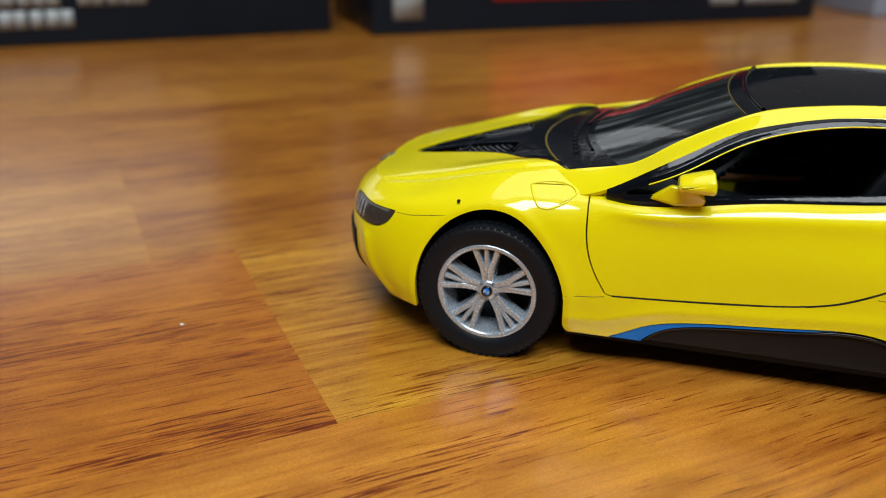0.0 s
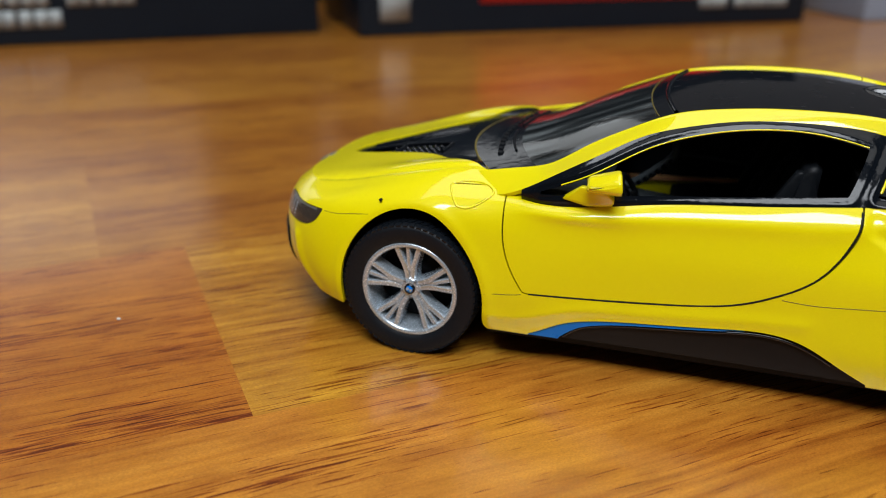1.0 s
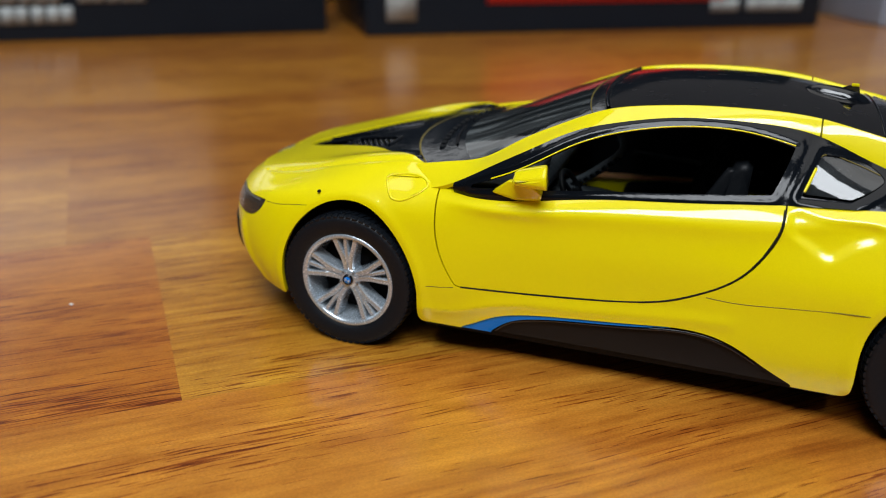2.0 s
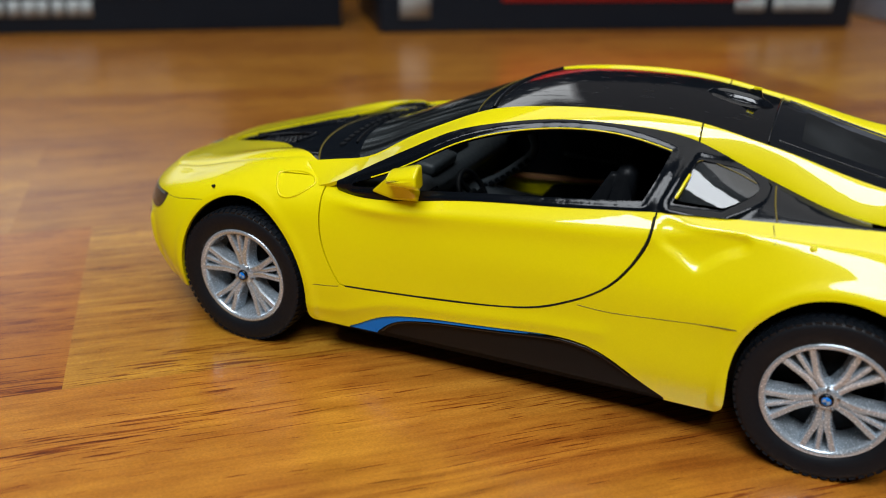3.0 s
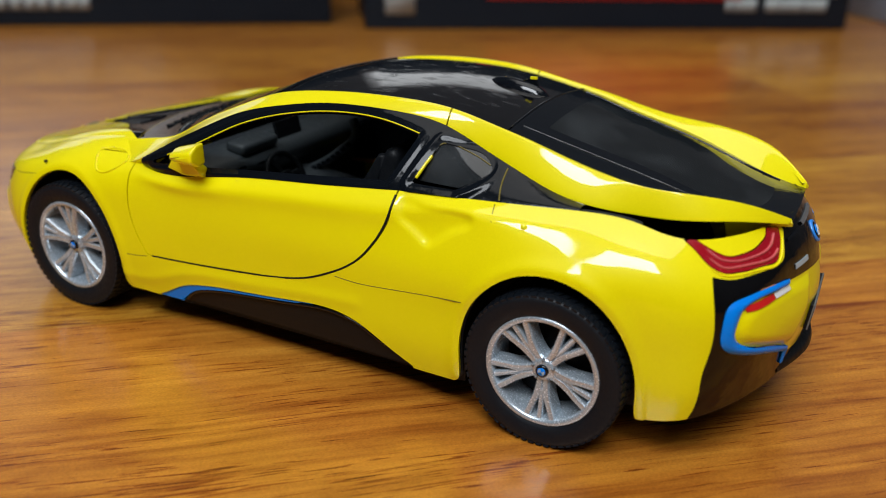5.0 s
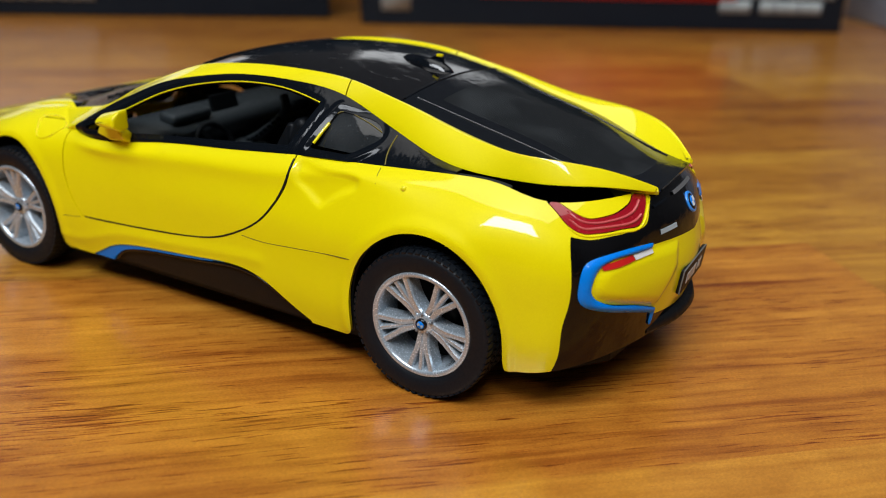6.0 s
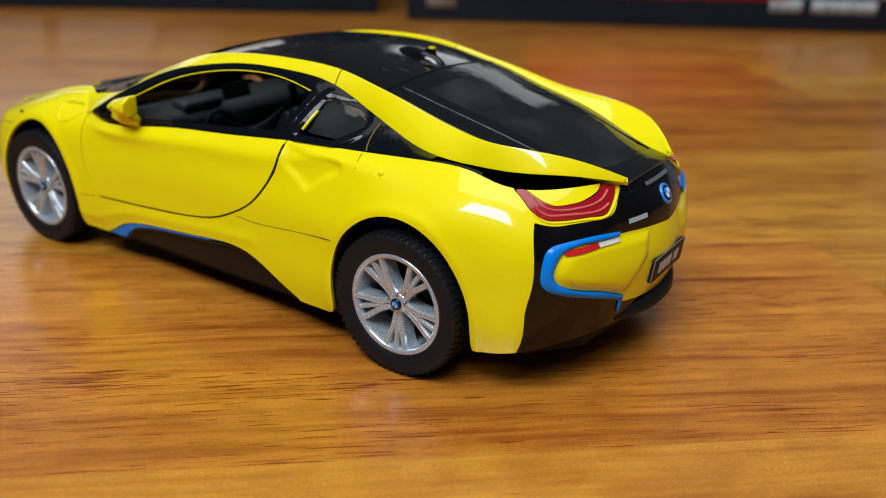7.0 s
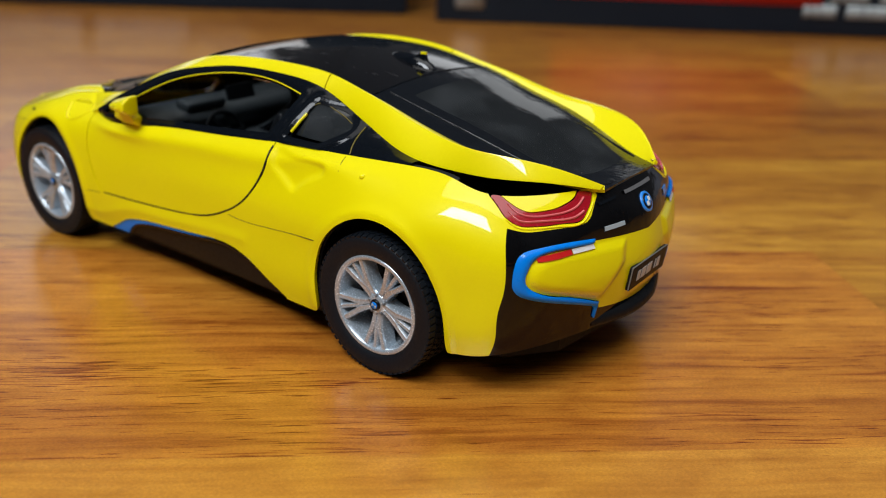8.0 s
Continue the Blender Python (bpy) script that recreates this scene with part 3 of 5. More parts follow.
hood_z = zc[None] * (1 - fall) + zf[None] * fall
hood = np.stack([np.repeat(xs[None], NQ, 0), -q * wf[None], hood_z], -1)
hood = press(hood, [(-19.5, -13.6), (-17, -14.6), (-12.7, -15.7), (-7.9, -17), (0.7, -18.1), (7.2, -18.8)], 1.05, 2.8, (0, 1), (0, 0, 1), mask=lambda v: np.interp(v[:, 0], [-20, -8, 0, 8], [0, 0.32, 0.75, 1.0]) * np.clip((np.interp(v[:, 0], xs, wf) + v[:, 1]) / 0.7, 0, 1))
hood = press(hood, [(-18.4, -16), (-16, -17), (-11.9, -18.2), (-2.9, -19.8), (4, -19.9), (8.9, -19.4)], -0.2, 0.45, (0, 1), (0, 0, 1))
h = Sheet.grid(hood)
VENT = [(-18.8, 0.5, 1), (-18.3, -1.4), (-16, -3.4), (-13.4, -4.9), (-10, -6.6), (-5, -9.2), (-0.7, -12), (1.5, -14.3), (4.6, -17.2), (6.8, -18.6), (8.9, -19.6), (11, -20.2), (15, -20.6, 1), (30, -20.6, 1), (30, 0.5, 1)]
vent, h = h.take(outline(VENT), (0, 1))
vent, _ = vent.cut(3.1 + 0.0158 * vent.v[:, 1] ** 2 - vent.v[:, 0])
grille, vent = vent.take(outline([(-16, -1.5, 1), (-7, -2.6), (-0.5, -4.5, 1), (-0.8, -9.9, 1), (-4.6, -8.7), (-9.6, -6.2), (-12.6, -4.7), (-15.6, -3.1, 1)]), (0, 1))
vent.v = vent.v + np.array([0, 0, -0.25])
grille.v = grille.v + np.array([0, 0, -1.1])

# -- cowl, windscreen, roof, rear window between the roof edges
top = Sheet.grid(dome(rg, rc, 44, LIFT))
arc = lambda v, x0, k: x0 + k * v[:, 1] ** 2 - v[:, 0]
cowl, top = top.cut(arc(top.v, 10.6, 0.0135))
cowl, _ = cowl.cut(-arc(cowl.v, 3.1, 0.0158))
cowl_line, cowl = cowl.cut(arc(cowl.v, 3.36, 0.0158))
screen, top = top.cut(arc(top.v, 31.4, 0.008))
screen_band, screen = screen.cut(-arc(screen.v, 29.4, 0.008))
top, _ = top.cut(-arc(top.v, 31.6, 0.008))
glass_rear, roof = top.cut(top.v[:, 0] - 67.1)
roof, _ = roof.cut(66.9 - roof.v[:, 0])
PANE = [(70.5, 0.5, 1), (70.5, -9.8, 1), (78, -9.2), (86, -9), (92, -8.4), (95.6, -6.6), (97, -3), (97.2, 0.5, 1)]
pane, glass_band = glass_rear.take(outline(PANE), (0, 1))

# -- yellow roof rails
# the rail rounds over its crest, steep at the lower edge, and falls to the glass inside
turn_over = np.linspace(0, np.pi / 2, 30)[:, None, None]
flat_k = np.linspace(0, 1, 30)[:, None, None]
arc_k = np.concatenate([flat_k, 1 - np.abs(np.cos(turn_over)) ** 1.75, np.sin(turn_over) ** 1.75], -1)
front_k = np.clip((rl[:, 0] - 22) / 16, 0, 1)[None, :, None]
arc_k = arc_k * front_k + flat_k * (1 - front_k)
outer = rl[None] * (1 - arc_k) + rh[None] * arc_k
rail_grid = np.concatenate([outer, band(rh, rg, 9, 0.12, (0, 0, 1))[1:]], 0)
rail = Sheet.grid(rail_grid)
rail_rear, rail_front = rail.cut(rail.v[:, 0] - 59.4)
rail_rear, _ = rail_rear.cut(rail_rear.v[:, 0] - 59.6)

# -- side window band
wx = np.linspace(15.2, 79, 190)
flank = belt_line[(belt_line[:, 0] > 10) & (belt_line[:, 0] < 88) & (belt_line[:, 1] < -18)]
bl = np.stack([np.interp(wx, flank[:, 0], flank[:, k]) for k in range(3)], -1)
tl = np.stack([np.interp(wx, rl[:, 0], rl[:, k]) for k in range(3)], -1)
tl[:, 2] = np.maximum(tl[:, 2], bl[:, 2] + 0.05)
wgrid = band(bl, tl, 36, 0.45, (0, -1, 0.3))
wband = Sheet.grid(wgrid)
WINDOW = [(17.7, 25.2, 1), (21.0, 25.5), (26.5, 25.9), (32.5, 26.4), (40.2, 27.0), (47.4, 27.6), (54.8, 28.2, 1), (55.8, 30.5), (56.8, 33.2, 1), (52.1, 34.2), (44.9, 34.5), (41.4, 34.2), (37.6, 33.6), (33.8, 32.7), (30, 31.3), (26.2, 29.3), (23, 27.7), (20, 26.5), (17.9, 25.7, 1)]
win = outline(WINDOW)
opening, wband = wband.take(win)
QUARTER = [(58.0, 28.3, 1), (59.9, 32.7, 1), (62.4, 32.3), (66.6, 30.9), (67.1, 30.3), (66.6, 29.8), (63.7, 28.2, 1)]
qwin = outline(QUARTER)
quarter, wband = wband.take(qwin)
quarter.v = quarter.v + np.stack([0 * quarter.v[:, 0], 0.6 + 0.2 * (30.4 - quarter.v[:, 2]) + 0.08 * (62.5 - quarter.v[:, 0]), 0 * quarter.v[:, 0]], -1)
fin_panel, wband = wband.cut(wband.v[:, 0] - 69.2)
# raised frame round the quarter window
ridge = 0.28 * np.exp(-((inside(qwin, wband.v[:, (0, 2)]) + 0.75) / 0.35) ** 2)
wband.v = wband.v + ridge[:, None] * np.array([0, -1, 0.25])
ridge = 0.14 * np.exp(-((inside(win, wband.v[:, (0, 2)]) + 0.75) / 0.3) ** 2)
wband.v = wband.v + ridge[:, None] * np.array([0, -1, 0.25])

part("body_shell", body.joined(h).both(), YELLOW, car, "glossy yellow painted metal shell", thick=0.6)
part("inner_liner", liner.both(), BLACK_MATT, car, "black inner lining", thick=0.3)
doors, quarters = [], []
for sgn in (1, -1):
    m = (lambda k: k) if sgn == 1 else (lambda k: k.mirrored())
    d = part("door", m(door), YELLOW, car, "closed yellow door with a thin dark shut line", thick=0.6)
    doors.append(d)
    part("window_frame", m(wband), BLACK_SATIN, car, "black gloss window surround", thick=0.5)
    quarter_win = part("quarter_window", m(quarter), GLASS_DARK, car, "dark reflecting quarter window", thick=0.25)
    quarters.append(quarter_win)
    part("fin_panel", m(fin_panel), BLACK_SATIN, car, "black panel below the roof rail", thick=0.4)
    part("roof_rail", m(rail_front), YELLOW, car, "yellow roof rail", thick=0.6)
    part("flying_buttress", m(rail_rear), YELLOW, car, "yellow flying buttress running down to the tail", thick=0.6)
    part("sill_skirt", m(skirt), SKIRT, car, "dark grey side skirt", thick=0.6)
    part("sill_stripe", m(blue_sill), BLUE, car, "blue sill stripe", thick=0.5)
    part("filler_cap", m(filler), YELLOW, car, "yellow charging flap", thick=0.4)
    lens, rest = headlight, []
    for x0, x1 in ((-30, -23.7), (-23.3, -23.0), (-22.6, -22.25), (-21.8, -21.45), (-20.9, -20.6)):
        strip, lens = lens.take(np.array([(x0, 16.2), (x1, 16.2), (x1 + 0.3, 18.3), (x0 + 0.3, 18.3)]))
        rest.append(strip)
    brow, lens = lens.take(np.array([(-30, 18.35), (-20, 18.3), (-15.5, 18.55), (-15, 20), (-30, 20)]))
    lamp = part("headlight", m(lens), LAMP_CLEAR, car, "smoky clear headlight with silver ribs", thick=0.4)
    for strip in rest:
        part("lamp_rib", m(strip), SILVER, lamp, "silver rib", thick=0.4)
    part("lamp_brow", m(brow), SILVER_DARK, lamp, "grey upper edge", thick=0.4)
    tl_ob = part("tail_light", m(tail_lamp), RED_LENS, car, "red U-shaped tail light", thick=0.6)
    part("bumper_bracket", m(bracket), BLUE, car, "blue bracket round the bumper corner", thick=0.7)
    # light guides in the tail lamp
    for guide in ([(-19.6, 25.6), (-19.5, 24.9), (-18.6, 24.45), (-16.5, 24.35), (-13.6, 24.55), (-12.0, 24.95), (-10.6, 25.6)], [(-20.2, 24.9), (-20.0, 24.2), (-18.8, 23.9), (-16, 23.82), (-13.2, 23.9), (-11.8, 24.3)]):
        pts = smooth_line(guide, 30)
        bm = bmesh.new()
        rings = []
        for gy, gz in pts:
            p, n = tail_at(gy, gz, 0.05)
            p = p * np.array([1, sgn, 1])
            rings.append([bm.verts.new(Vector(p + 0.17 * np.array([math.cos(a), 0.0, math.sin(a)])) * MM) for a in np.linspace(0, 2 * math.pi, 7)[:-1]])
        for ra, rb in zip(rings, rings[1:]):
            for i in range(6):
                bm.faces.new((ra[i], ra[(i + 1) % 6], rb[(i + 1) % 6], rb[i]))
        bmesh.ops.recalc_face_normals(bm, faces=bm.faces)
        part("light_guide", bm, RED_PALE, tl_ob, "pale red light guide")
    # wheel wells
    for ax in (0.0, 77.8):
        bm = bmesh.new()
        n, r = 26, 11.6
        arcs = []
        for y in (-24.4, -17.0):
            arcs.append([bm.verts.new((MM * (ax + r * math.cos(a)), sgn * y * MM, MM * (9.5 + r * math.sin(a)))) for a in np.linspace(-0.2, math.pi + 0.2, n)])
        for i in range(n - 1):
            bm.faces.new((arcs[0][i], arcs[0][i + 1], arcs[1][i + 1], arcs[1][i]))
        bm.faces.new(arcs[1])
        part("wheel_well", bm, BLACK_MATT, car, smooth=False)
part("front_chin", chin.both(), BLACK_MATT, car, "black lower front intake", thick=0.5)
tail_panel = part("tail_panel", dark.both(), TAIL_BLACK, car, "black gloss tail panel", thick=0.5)
hood_panel = part("hood_vent_panel", vent.both(), BLACK_GLOSS, car, "black recessed hood panel", thick=0.4)
cowl_ob = part("cowl", cowl.both(), BLACK_GLOSS, car, "black cowl under the windscreen", thick=0.4)
part("cowl_seam", cowl_line.both(), YELLOW_DULL, cowl_ob, "thin yellowish seam line", thick=0.2)
part("windscreen", screen.both(), GLASS, car, "clear curved windscreen with pale painted reflection streaks", thick=0.3)
part("windscreen_header", screen_band.both(), BLACK_GLOSS, car, "black band above the windscreen", thick=0.3)
part("roof_panel", roof.both(), BLACK_ROOF, car, "black gloss roof panel", thick=0.5)
rw = part("rear_window", pane.both(), GLASS_REAR, car, "dusty dark rear window", thick=0.3)
part("window_border", glass_band.both(), BLACK_GLOSS, rw, "black border of the rear window", thick=0.35)

flank_pts = side.reshape(-1, 3)
flank_pts = flank_pts[(flank_pts[:, 0] > -18) & (flank_pts[:, 0] < 92) & (flank_pts[:, 1] < -14)]


def flank_at(x, z, out=0.0):
    """The place on the near flank at a length and height."""
    d = (flank_pts[:, 0] - x) ** 2 + (flank_pts[:, 2] - z) ** 2
    near = flank_pts[np.argsort(d)[:12]]
    a = np.c_[np.ones(len(near)), near[:, 0] - x, near[:, 2] - z]
    k, *_ = np.linalg.lstsq(a, near[:, 1], rcond=None)
    return np.array([x, k[0] - out, z])


# -- fine grooves and lines laid on the upper body


def bead(name, pts, r, mat, parent, label=""):
    """A thin round bead along a line of points in mm."""
    pts = smooth_line(pts, max(12, 3 * len(pts)))
    bm = bmesh.new()
    rings = []
    for i, p in enumerate(pts):
        t = pts[min(i + 1, len(pts) - 1)] - pts[max(i - 1, 0)]
        t = Vector(t).normalized()
        u = t.orthogonal().normalized()
        w = t.cross(u)
        rings.append([bm.verts.new((Vector(p) + r * (math.cos(a) * u + math.sin(a) * w)) * MM) for a in np.linspace(0, 2 * math.pi, 9)[:-1]])
    # keep neighbouring rings in step
    for ra, rb in zip(rings, rings[1:]):
        k = min(range(8), key=lambda o: (ra[0].co - rb[o].co).length)
        for i in range(8):
            bm.faces.new((ra[i], ra[(i + 1) % 8], rb[(i + 1 + k) % 8], rb[(i + k) % 8]))
        rb[:] = [rb[(i + k) % 8] for i in range(8)]
    bmesh.ops.recalc_face_normals(bm, faces=bm.faces)
    return part(name, bm, mat, parent, label)


def top_at(x, y, out=0.0):
    """Height of the dome at a place."""
    g = dome(rg, rc, 44, LIFT).reshape(-1, 3)
    d = (g[:, 0] - x) ** 2 + (g[:, 1] + abs(y)) ** 2
    near = g[np.argsort(d)[:10]]
    a = np.c_[np.ones(len(near)), near[:, 0] - x, near[:, 1] + abs(y)]
    k, *_ = np.linalg.lstsq(a, near[:, 2], rcond=None)
    return (x, y, k[0] + out)


wflat = wgrid.reshape(-1, 3)


def band_at(x, z, out=0.0):
    d = (wflat[:, 0] - x) ** 2 + (wflat[:, 2] - z) ** 2
    near = wflat[np.argsort(d)[:12]]
    a = np.c_[np.ones(len(near)), near[:, 0] - x, near[:, 2] - z]
    k, *_ = np.linalg.lstsq(a, near[:, 1], rcond=None)
    return np.array([x, k[0] - out, z])


for sgn, d_ob, q_ob in ((1, doors[0], quarters[0]), (-1, doors[1], quarters[1])):
    side_of = np.array([1, sgn, 1])
    bead("window_trim", [band_at(x, z, 0.02) * side_of for x, z in ((56.75, 33.35), (52.1, 34.3), (44.9, 34.6), (41.4, 34.3), (37.6, 33.7), (33.8, 32.8), (30, 31.4), (26.6, 29.6), (23, 27.8), (20.4, 26.75))], 0.1, YELLOW, d_ob, "thin yellow edge round the window opening")
    bead("quarter_trim", [band_at(x, z, -0.2) * side_of for x, z in ((58.3, 28.8), (58.65, 29.6), (59.0, 30.5), (59.3, 31.2))], 0.22, YELLOW, q_ob, "yellow inner edge of the quarter window")
    bead("quarter_trim", [band_at(x, z, -0.12) * side_of for x, z in ((59.3, 31.2), (59.95, 32.5), (60.5, 32.6), (62.5, 32.15), (64.8, 31.4), (66.6, 30.75))], 0.07, YELLOW_DULL, q_ob, "thin yellow upper edge")
    bead("pillar_seam", [band_at(x, z, 0.05) * side_of for x, z in ((69.5, 27.8), (69.2, 28.6), (68.9, 29.6), (68.7, 30.6))], 0.1, YELLOW_DULL, car, "thin yellow seam behind the quarter window")
# dark beads paint the shade of panel grooves and creases
for seam in ([(-13.9, 18.9), (-11.5, 19.1), (-9.2, 19.5), (-6.2, 20.0)], [(11.1, 10.7), (12.6, 10.9), (14.1, 11.0), (16.2, 11.3)], [(49, 15.3), (52.7, 15.1), (56, 15.3), (59.5, 15.6), (63, 15.9), (67.4, 16.2)], [(69.7, 26.0), (69.5, 26.8), (69.2, 27.5)]):
    for sgn in (-1, 1):
        bead("panel_line", [flank_at(x, z, -0.015) * np.array([1, -sgn, 1]) for x, z in seam], 0.055, CREASE_SHADE, car, "fine dark line standing in for a panel crease's shade")
for sgn in (-1, 1):
    bead("glass_moulding", [top_at(x, sgn * w, 0.0) for x, w in ((68, 12.0), (74, 11.6), (80, 11.3), (86, 10.9), (92, 9.8), (97, 8.2))], 0.14, BLACK_GLOSS, rw, "raised black moulding")
bead("roof_seam", [top_at(67.0, y, -0.02) for y in np.linspace(-13.6, 13.6, 11)], 0.16, BLACK_GLOSS, car, "raised seam above the rear window")
bead("windscreen_seam", [top_at(31.5 + 0.008 * y * y, y, 0.02) for y in np.linspace(-15.6, 15.6, 13)], 0.32, BLACK_SATIN, car, "raised seam above the windscreen")

for sgn in (-1, 1):
    ring = [flank_at(px, pz, 0.0) * np.array([1, sgn, 1]) for px, pz in FILLER[::2] + FILLER[:1]]
    bead("flap_rim", ring, 0.16, YELLOW, car, "raised rim round the charging flap")
    # black beads laid on the door's shut line as its shade
    bead("door_gap_shade", [flank_at(x, z, -0.07) * np.array([1, -sgn, 1]) for x, z in ((41, 13.25), (44.5, 14.05), (48.5, 15.75), (52.4, 18.3), (54.9, 21.4))], 0.15, BLACK_MATT, car, "black bead for the shade in the door's rear gap")
    bead("door_gap_shade", [flank_at(x, z, -0.06) * np.array([1, -sgn, 1]) for x, z in ((17.2, 11.47), (21, 11.6), (25.4, 11.84), (29.5, 12.1), (33.8, 12.43), (37.5, 12.78), (41, 13.25))], 0.11, BLACK_MATT, car, "black bead for the shade in the door's lower gap")
    bead("door_gap_shade", [flank_at(x, z, -0.07) * np.array([1, -sgn, 1]) for x, z in ((54.9, 21.4), (55.7, 23.0), (56.2, 24.3), (56.45, 25.6), (56.5, 26.8))], 0.17, BLACK_MATT, car, "black bead for the shade in the door's rear gap")
    bead("skirt_edge", [flank_at(x, z, -0.45) * np.array([1, -sgn, 1]) for x, z in ((22.0, 5.3), (24, 6.9), (27, 7.9), (33.8, 8.75), (41.8, 9.5), (47, 9.95), (51.5, 9.3), (56, 7.1))], 0.24, BLACK_GLOSS, car, "glossy black upper edge of the side skirt")

bead("header_line", [top_at(29.3 + 0.008 * y * y, y, 0.02) for y in np.linspace(-16.2, 16.2, 13)], 0.08, YELLOW_DULL, car, "dull yellow line under the windscreen header")

# -- wipers and vents on the cowl
for sgn in (-1, 1):
    bead("wiper", [top_at(9.4 + 0.0135 * y * y, sgn * y, 0.05) for y in (2.0, 5.0, 8.0, 11.0, 13.0)], 0.2, BLACK_MATT, cowl_ob, "moulded black wiper")
for i in range(14):
    y = -13 + i * 2
    x, yy, z = top_at(7.9 + 0.009 * y * y, y, 0.05)
    part("cowl_louvre", box(0.0007, 0.0012, 0.0004, 0.0001, (x * MM, yy * MM, z * MM)), BLACK_MATT, cowl_ob, smooth=False)

# -- dimpled mesh and fins in the hood panel


def hood_at(x, y, out=0.0):
    g = hood.reshape(-1, 3)
    d = (g[:, 0] - x) ** 2 + (g[:, 1] + abs(y)) ** 2
    near = g[np.argsort(d)[:10]]
    a = np.c_[np.ones(len(near)), near[:, 0] - x, near[:, 1] + abs(y)]
    k, *_ = np.linalg.lstsq(a, near[:, 2], rcond=None)
    return (x, y, k[0] + out)


part("vent_grille", grille.both(), BLACK_MATT, hood_panel, "recessed vent floor", thick=0.3)
for sgn in (-1, 1):
    dots = bmesh.new()
    for i in range(9):
        for j in range(6):
            x, y = -10.6 + i * 1.05 + 0.5 * (j % 2), 2.6 + j * 0.85 + i * 0.27
            p = hood_at(x, sgn * y, -0.62)
            bmesh.ops.create_icosphere(dots, subdivisions=1, radius=0.40 * MM, matrix=Matrix.Translation(Vector(p) * MM))
    tagged(part("vent_mesh", dots, BLACK_GLOSS, hood_panel, "dimpled vent mesh"), kind="stuff")
    bead("vent_fin", [hood_at(-8.9, sgn * 1.6, -0.3), hood_at(-9.1, sgn * 3.6, -0.35), hood_at(-9.6, sgn * 5.9, -0.45)], 0.36, BLACK_GLOSS, hood_panel, "raised fin")
    bead("vent_fin", [hood_at(-15.8, sgn * 1.5, -0.2), hood_at(-7, sgn * 2.6, -0.15), hood_at(-0.3, sgn * 4.5, -0.2)], 0.24, BLACK_GLOSS, hood_panel, "raised fin")
    bead("vent_fin", [hood_at(-0.4, sgn * 4.4, -0.2), hood_at(-0.3, sgn * 7, -0.2), hood_at(-0.6, sgn * 9.6, -0.2)], 0.28, BLACK_GLOSS, hood_panel, "raised fin")
part("front_emblem", box(0.0024, 0.0022, 0.0003, 0.0001, (-0.0241, 0, 0.01965), (0, -27, 0)), SILVER_DARK, car, "small round dark emblem")

# -- roof aerial
bm = bmesh.new()
base = [(57.6, 0, 36.95)]
top_y = 0.6
rows = []
for k, (w, zt) in enumerate(((1.0, 0.0), (0.85, 0.55), (0.6, 0.95), (0.3, 1.15))):
    ring = []
    for i in range(20):
        a = 2 * math.pi * i / 20
        cx = 62.6 + w * 4.0 * math.cos(a) * (1.0 if math.cos(a) > 0 else 1.25)
        cy = top_y + w * 1.5 * math.sin(a) * (1 - 0.35 * max(0, -math.cos(a)))
        ring.append(bm.verts.new(Vector((cx, cy, top_at(cx, cy)[2] - 0.1 + zt)) * MM))
    rows.append(ring)
for ra, rb in zip(rows, rows[1:]):
    for i in range(20):
        bm.faces.new((ra[i], ra[(i + 1) % 20], rb[(i + 1) % 20], rb[i]))
bm.faces.new(rows[-1])
aerial = part("roof_aerial", bm, BLACK_GLOSS, car, "small black shark-fin aerial")
bm = bmesh.new()
prism(bm, [(61.8, 37.0), (63.3, 37.75), (64.5, 37.85), (65.0, 36.4)], lambda a, b, hh: Vector((a, top_y + hh, b)) * MM, -0.22, 0.22)
part("fin", bm, BLACK_GLOSS, aerial, smooth=False)
part("fin_tip", box(0.0010, 0.0005, 0.0004, 0.0001, (0.0641, top_y * MM, 0.0379)), YELLOW, aerial, "tip rubbed down to yellow", smooth=False)

# -- tail: plate, badge, bars, diffuser
plate = part("licence_plate", box(0.0006, 0.0112, 0.0034, 0.0001, (0.10425, 0.0004, 0.01385), (0, 6, 0)), BLACK_MATT, car, "small black plate with pale lettering bars")
part("plate_rim", box(0.0002, 0.01132, 0.00350, 0.00005, (0.1044, 0.0004, 0.01385), (0, 6, 0)), SILVER_DARK, plate, "thin grey edge", smooth=False)
for y0, y1 in ((-3.6, -2.7), (-2.3, -1.0), (-0.6, 0.9), (2.0, 2.2), (2.7, 3.6)):
    part("lettering_bar", box(0.0001, (y1 - y0) * MM, 0.0015, 0, (0.10457, (y0 + y1) / 2 * MM + 0.0002, 0.01385), (0, 6, 0)), CARD_PRINT, plate, smooth=False)


def tail_disc(name, y, z, r, thick, mat, parent, label, ri=0.0):
    p, n = tail_at(y, z)
    bm = bmesh.new()
    ringo = []
    for rr, d in ((r, -0.2), (r, thick), (r * 0.9, thick + 0.06), (max(ri, 0.001), thick + 0.06)):
        ringo.append([bm.verts.new((d * MM, rr * math.cos(a) * MM, rr * math.sin(a) * MM)) for a in np.linspace(0, 2 * math.pi, 33)[:-1]])
    for ra, rb in zip(ringo, ringo[1:]):
        for i in range(32):
            bm.faces.new((ra[i], ra[(i + 1) % 32], rb[(i + 1) % 32], rb[i]))
    ob = part(name, bm, mat, parent, label)
    ob.matrix_basis = Matrix.Translation(Vector(p) * MM) @ Matrix.Rotation(-math.radians(math.degrees(math.atan2(n[2], n[0]))), 4, "Y")
    return ob


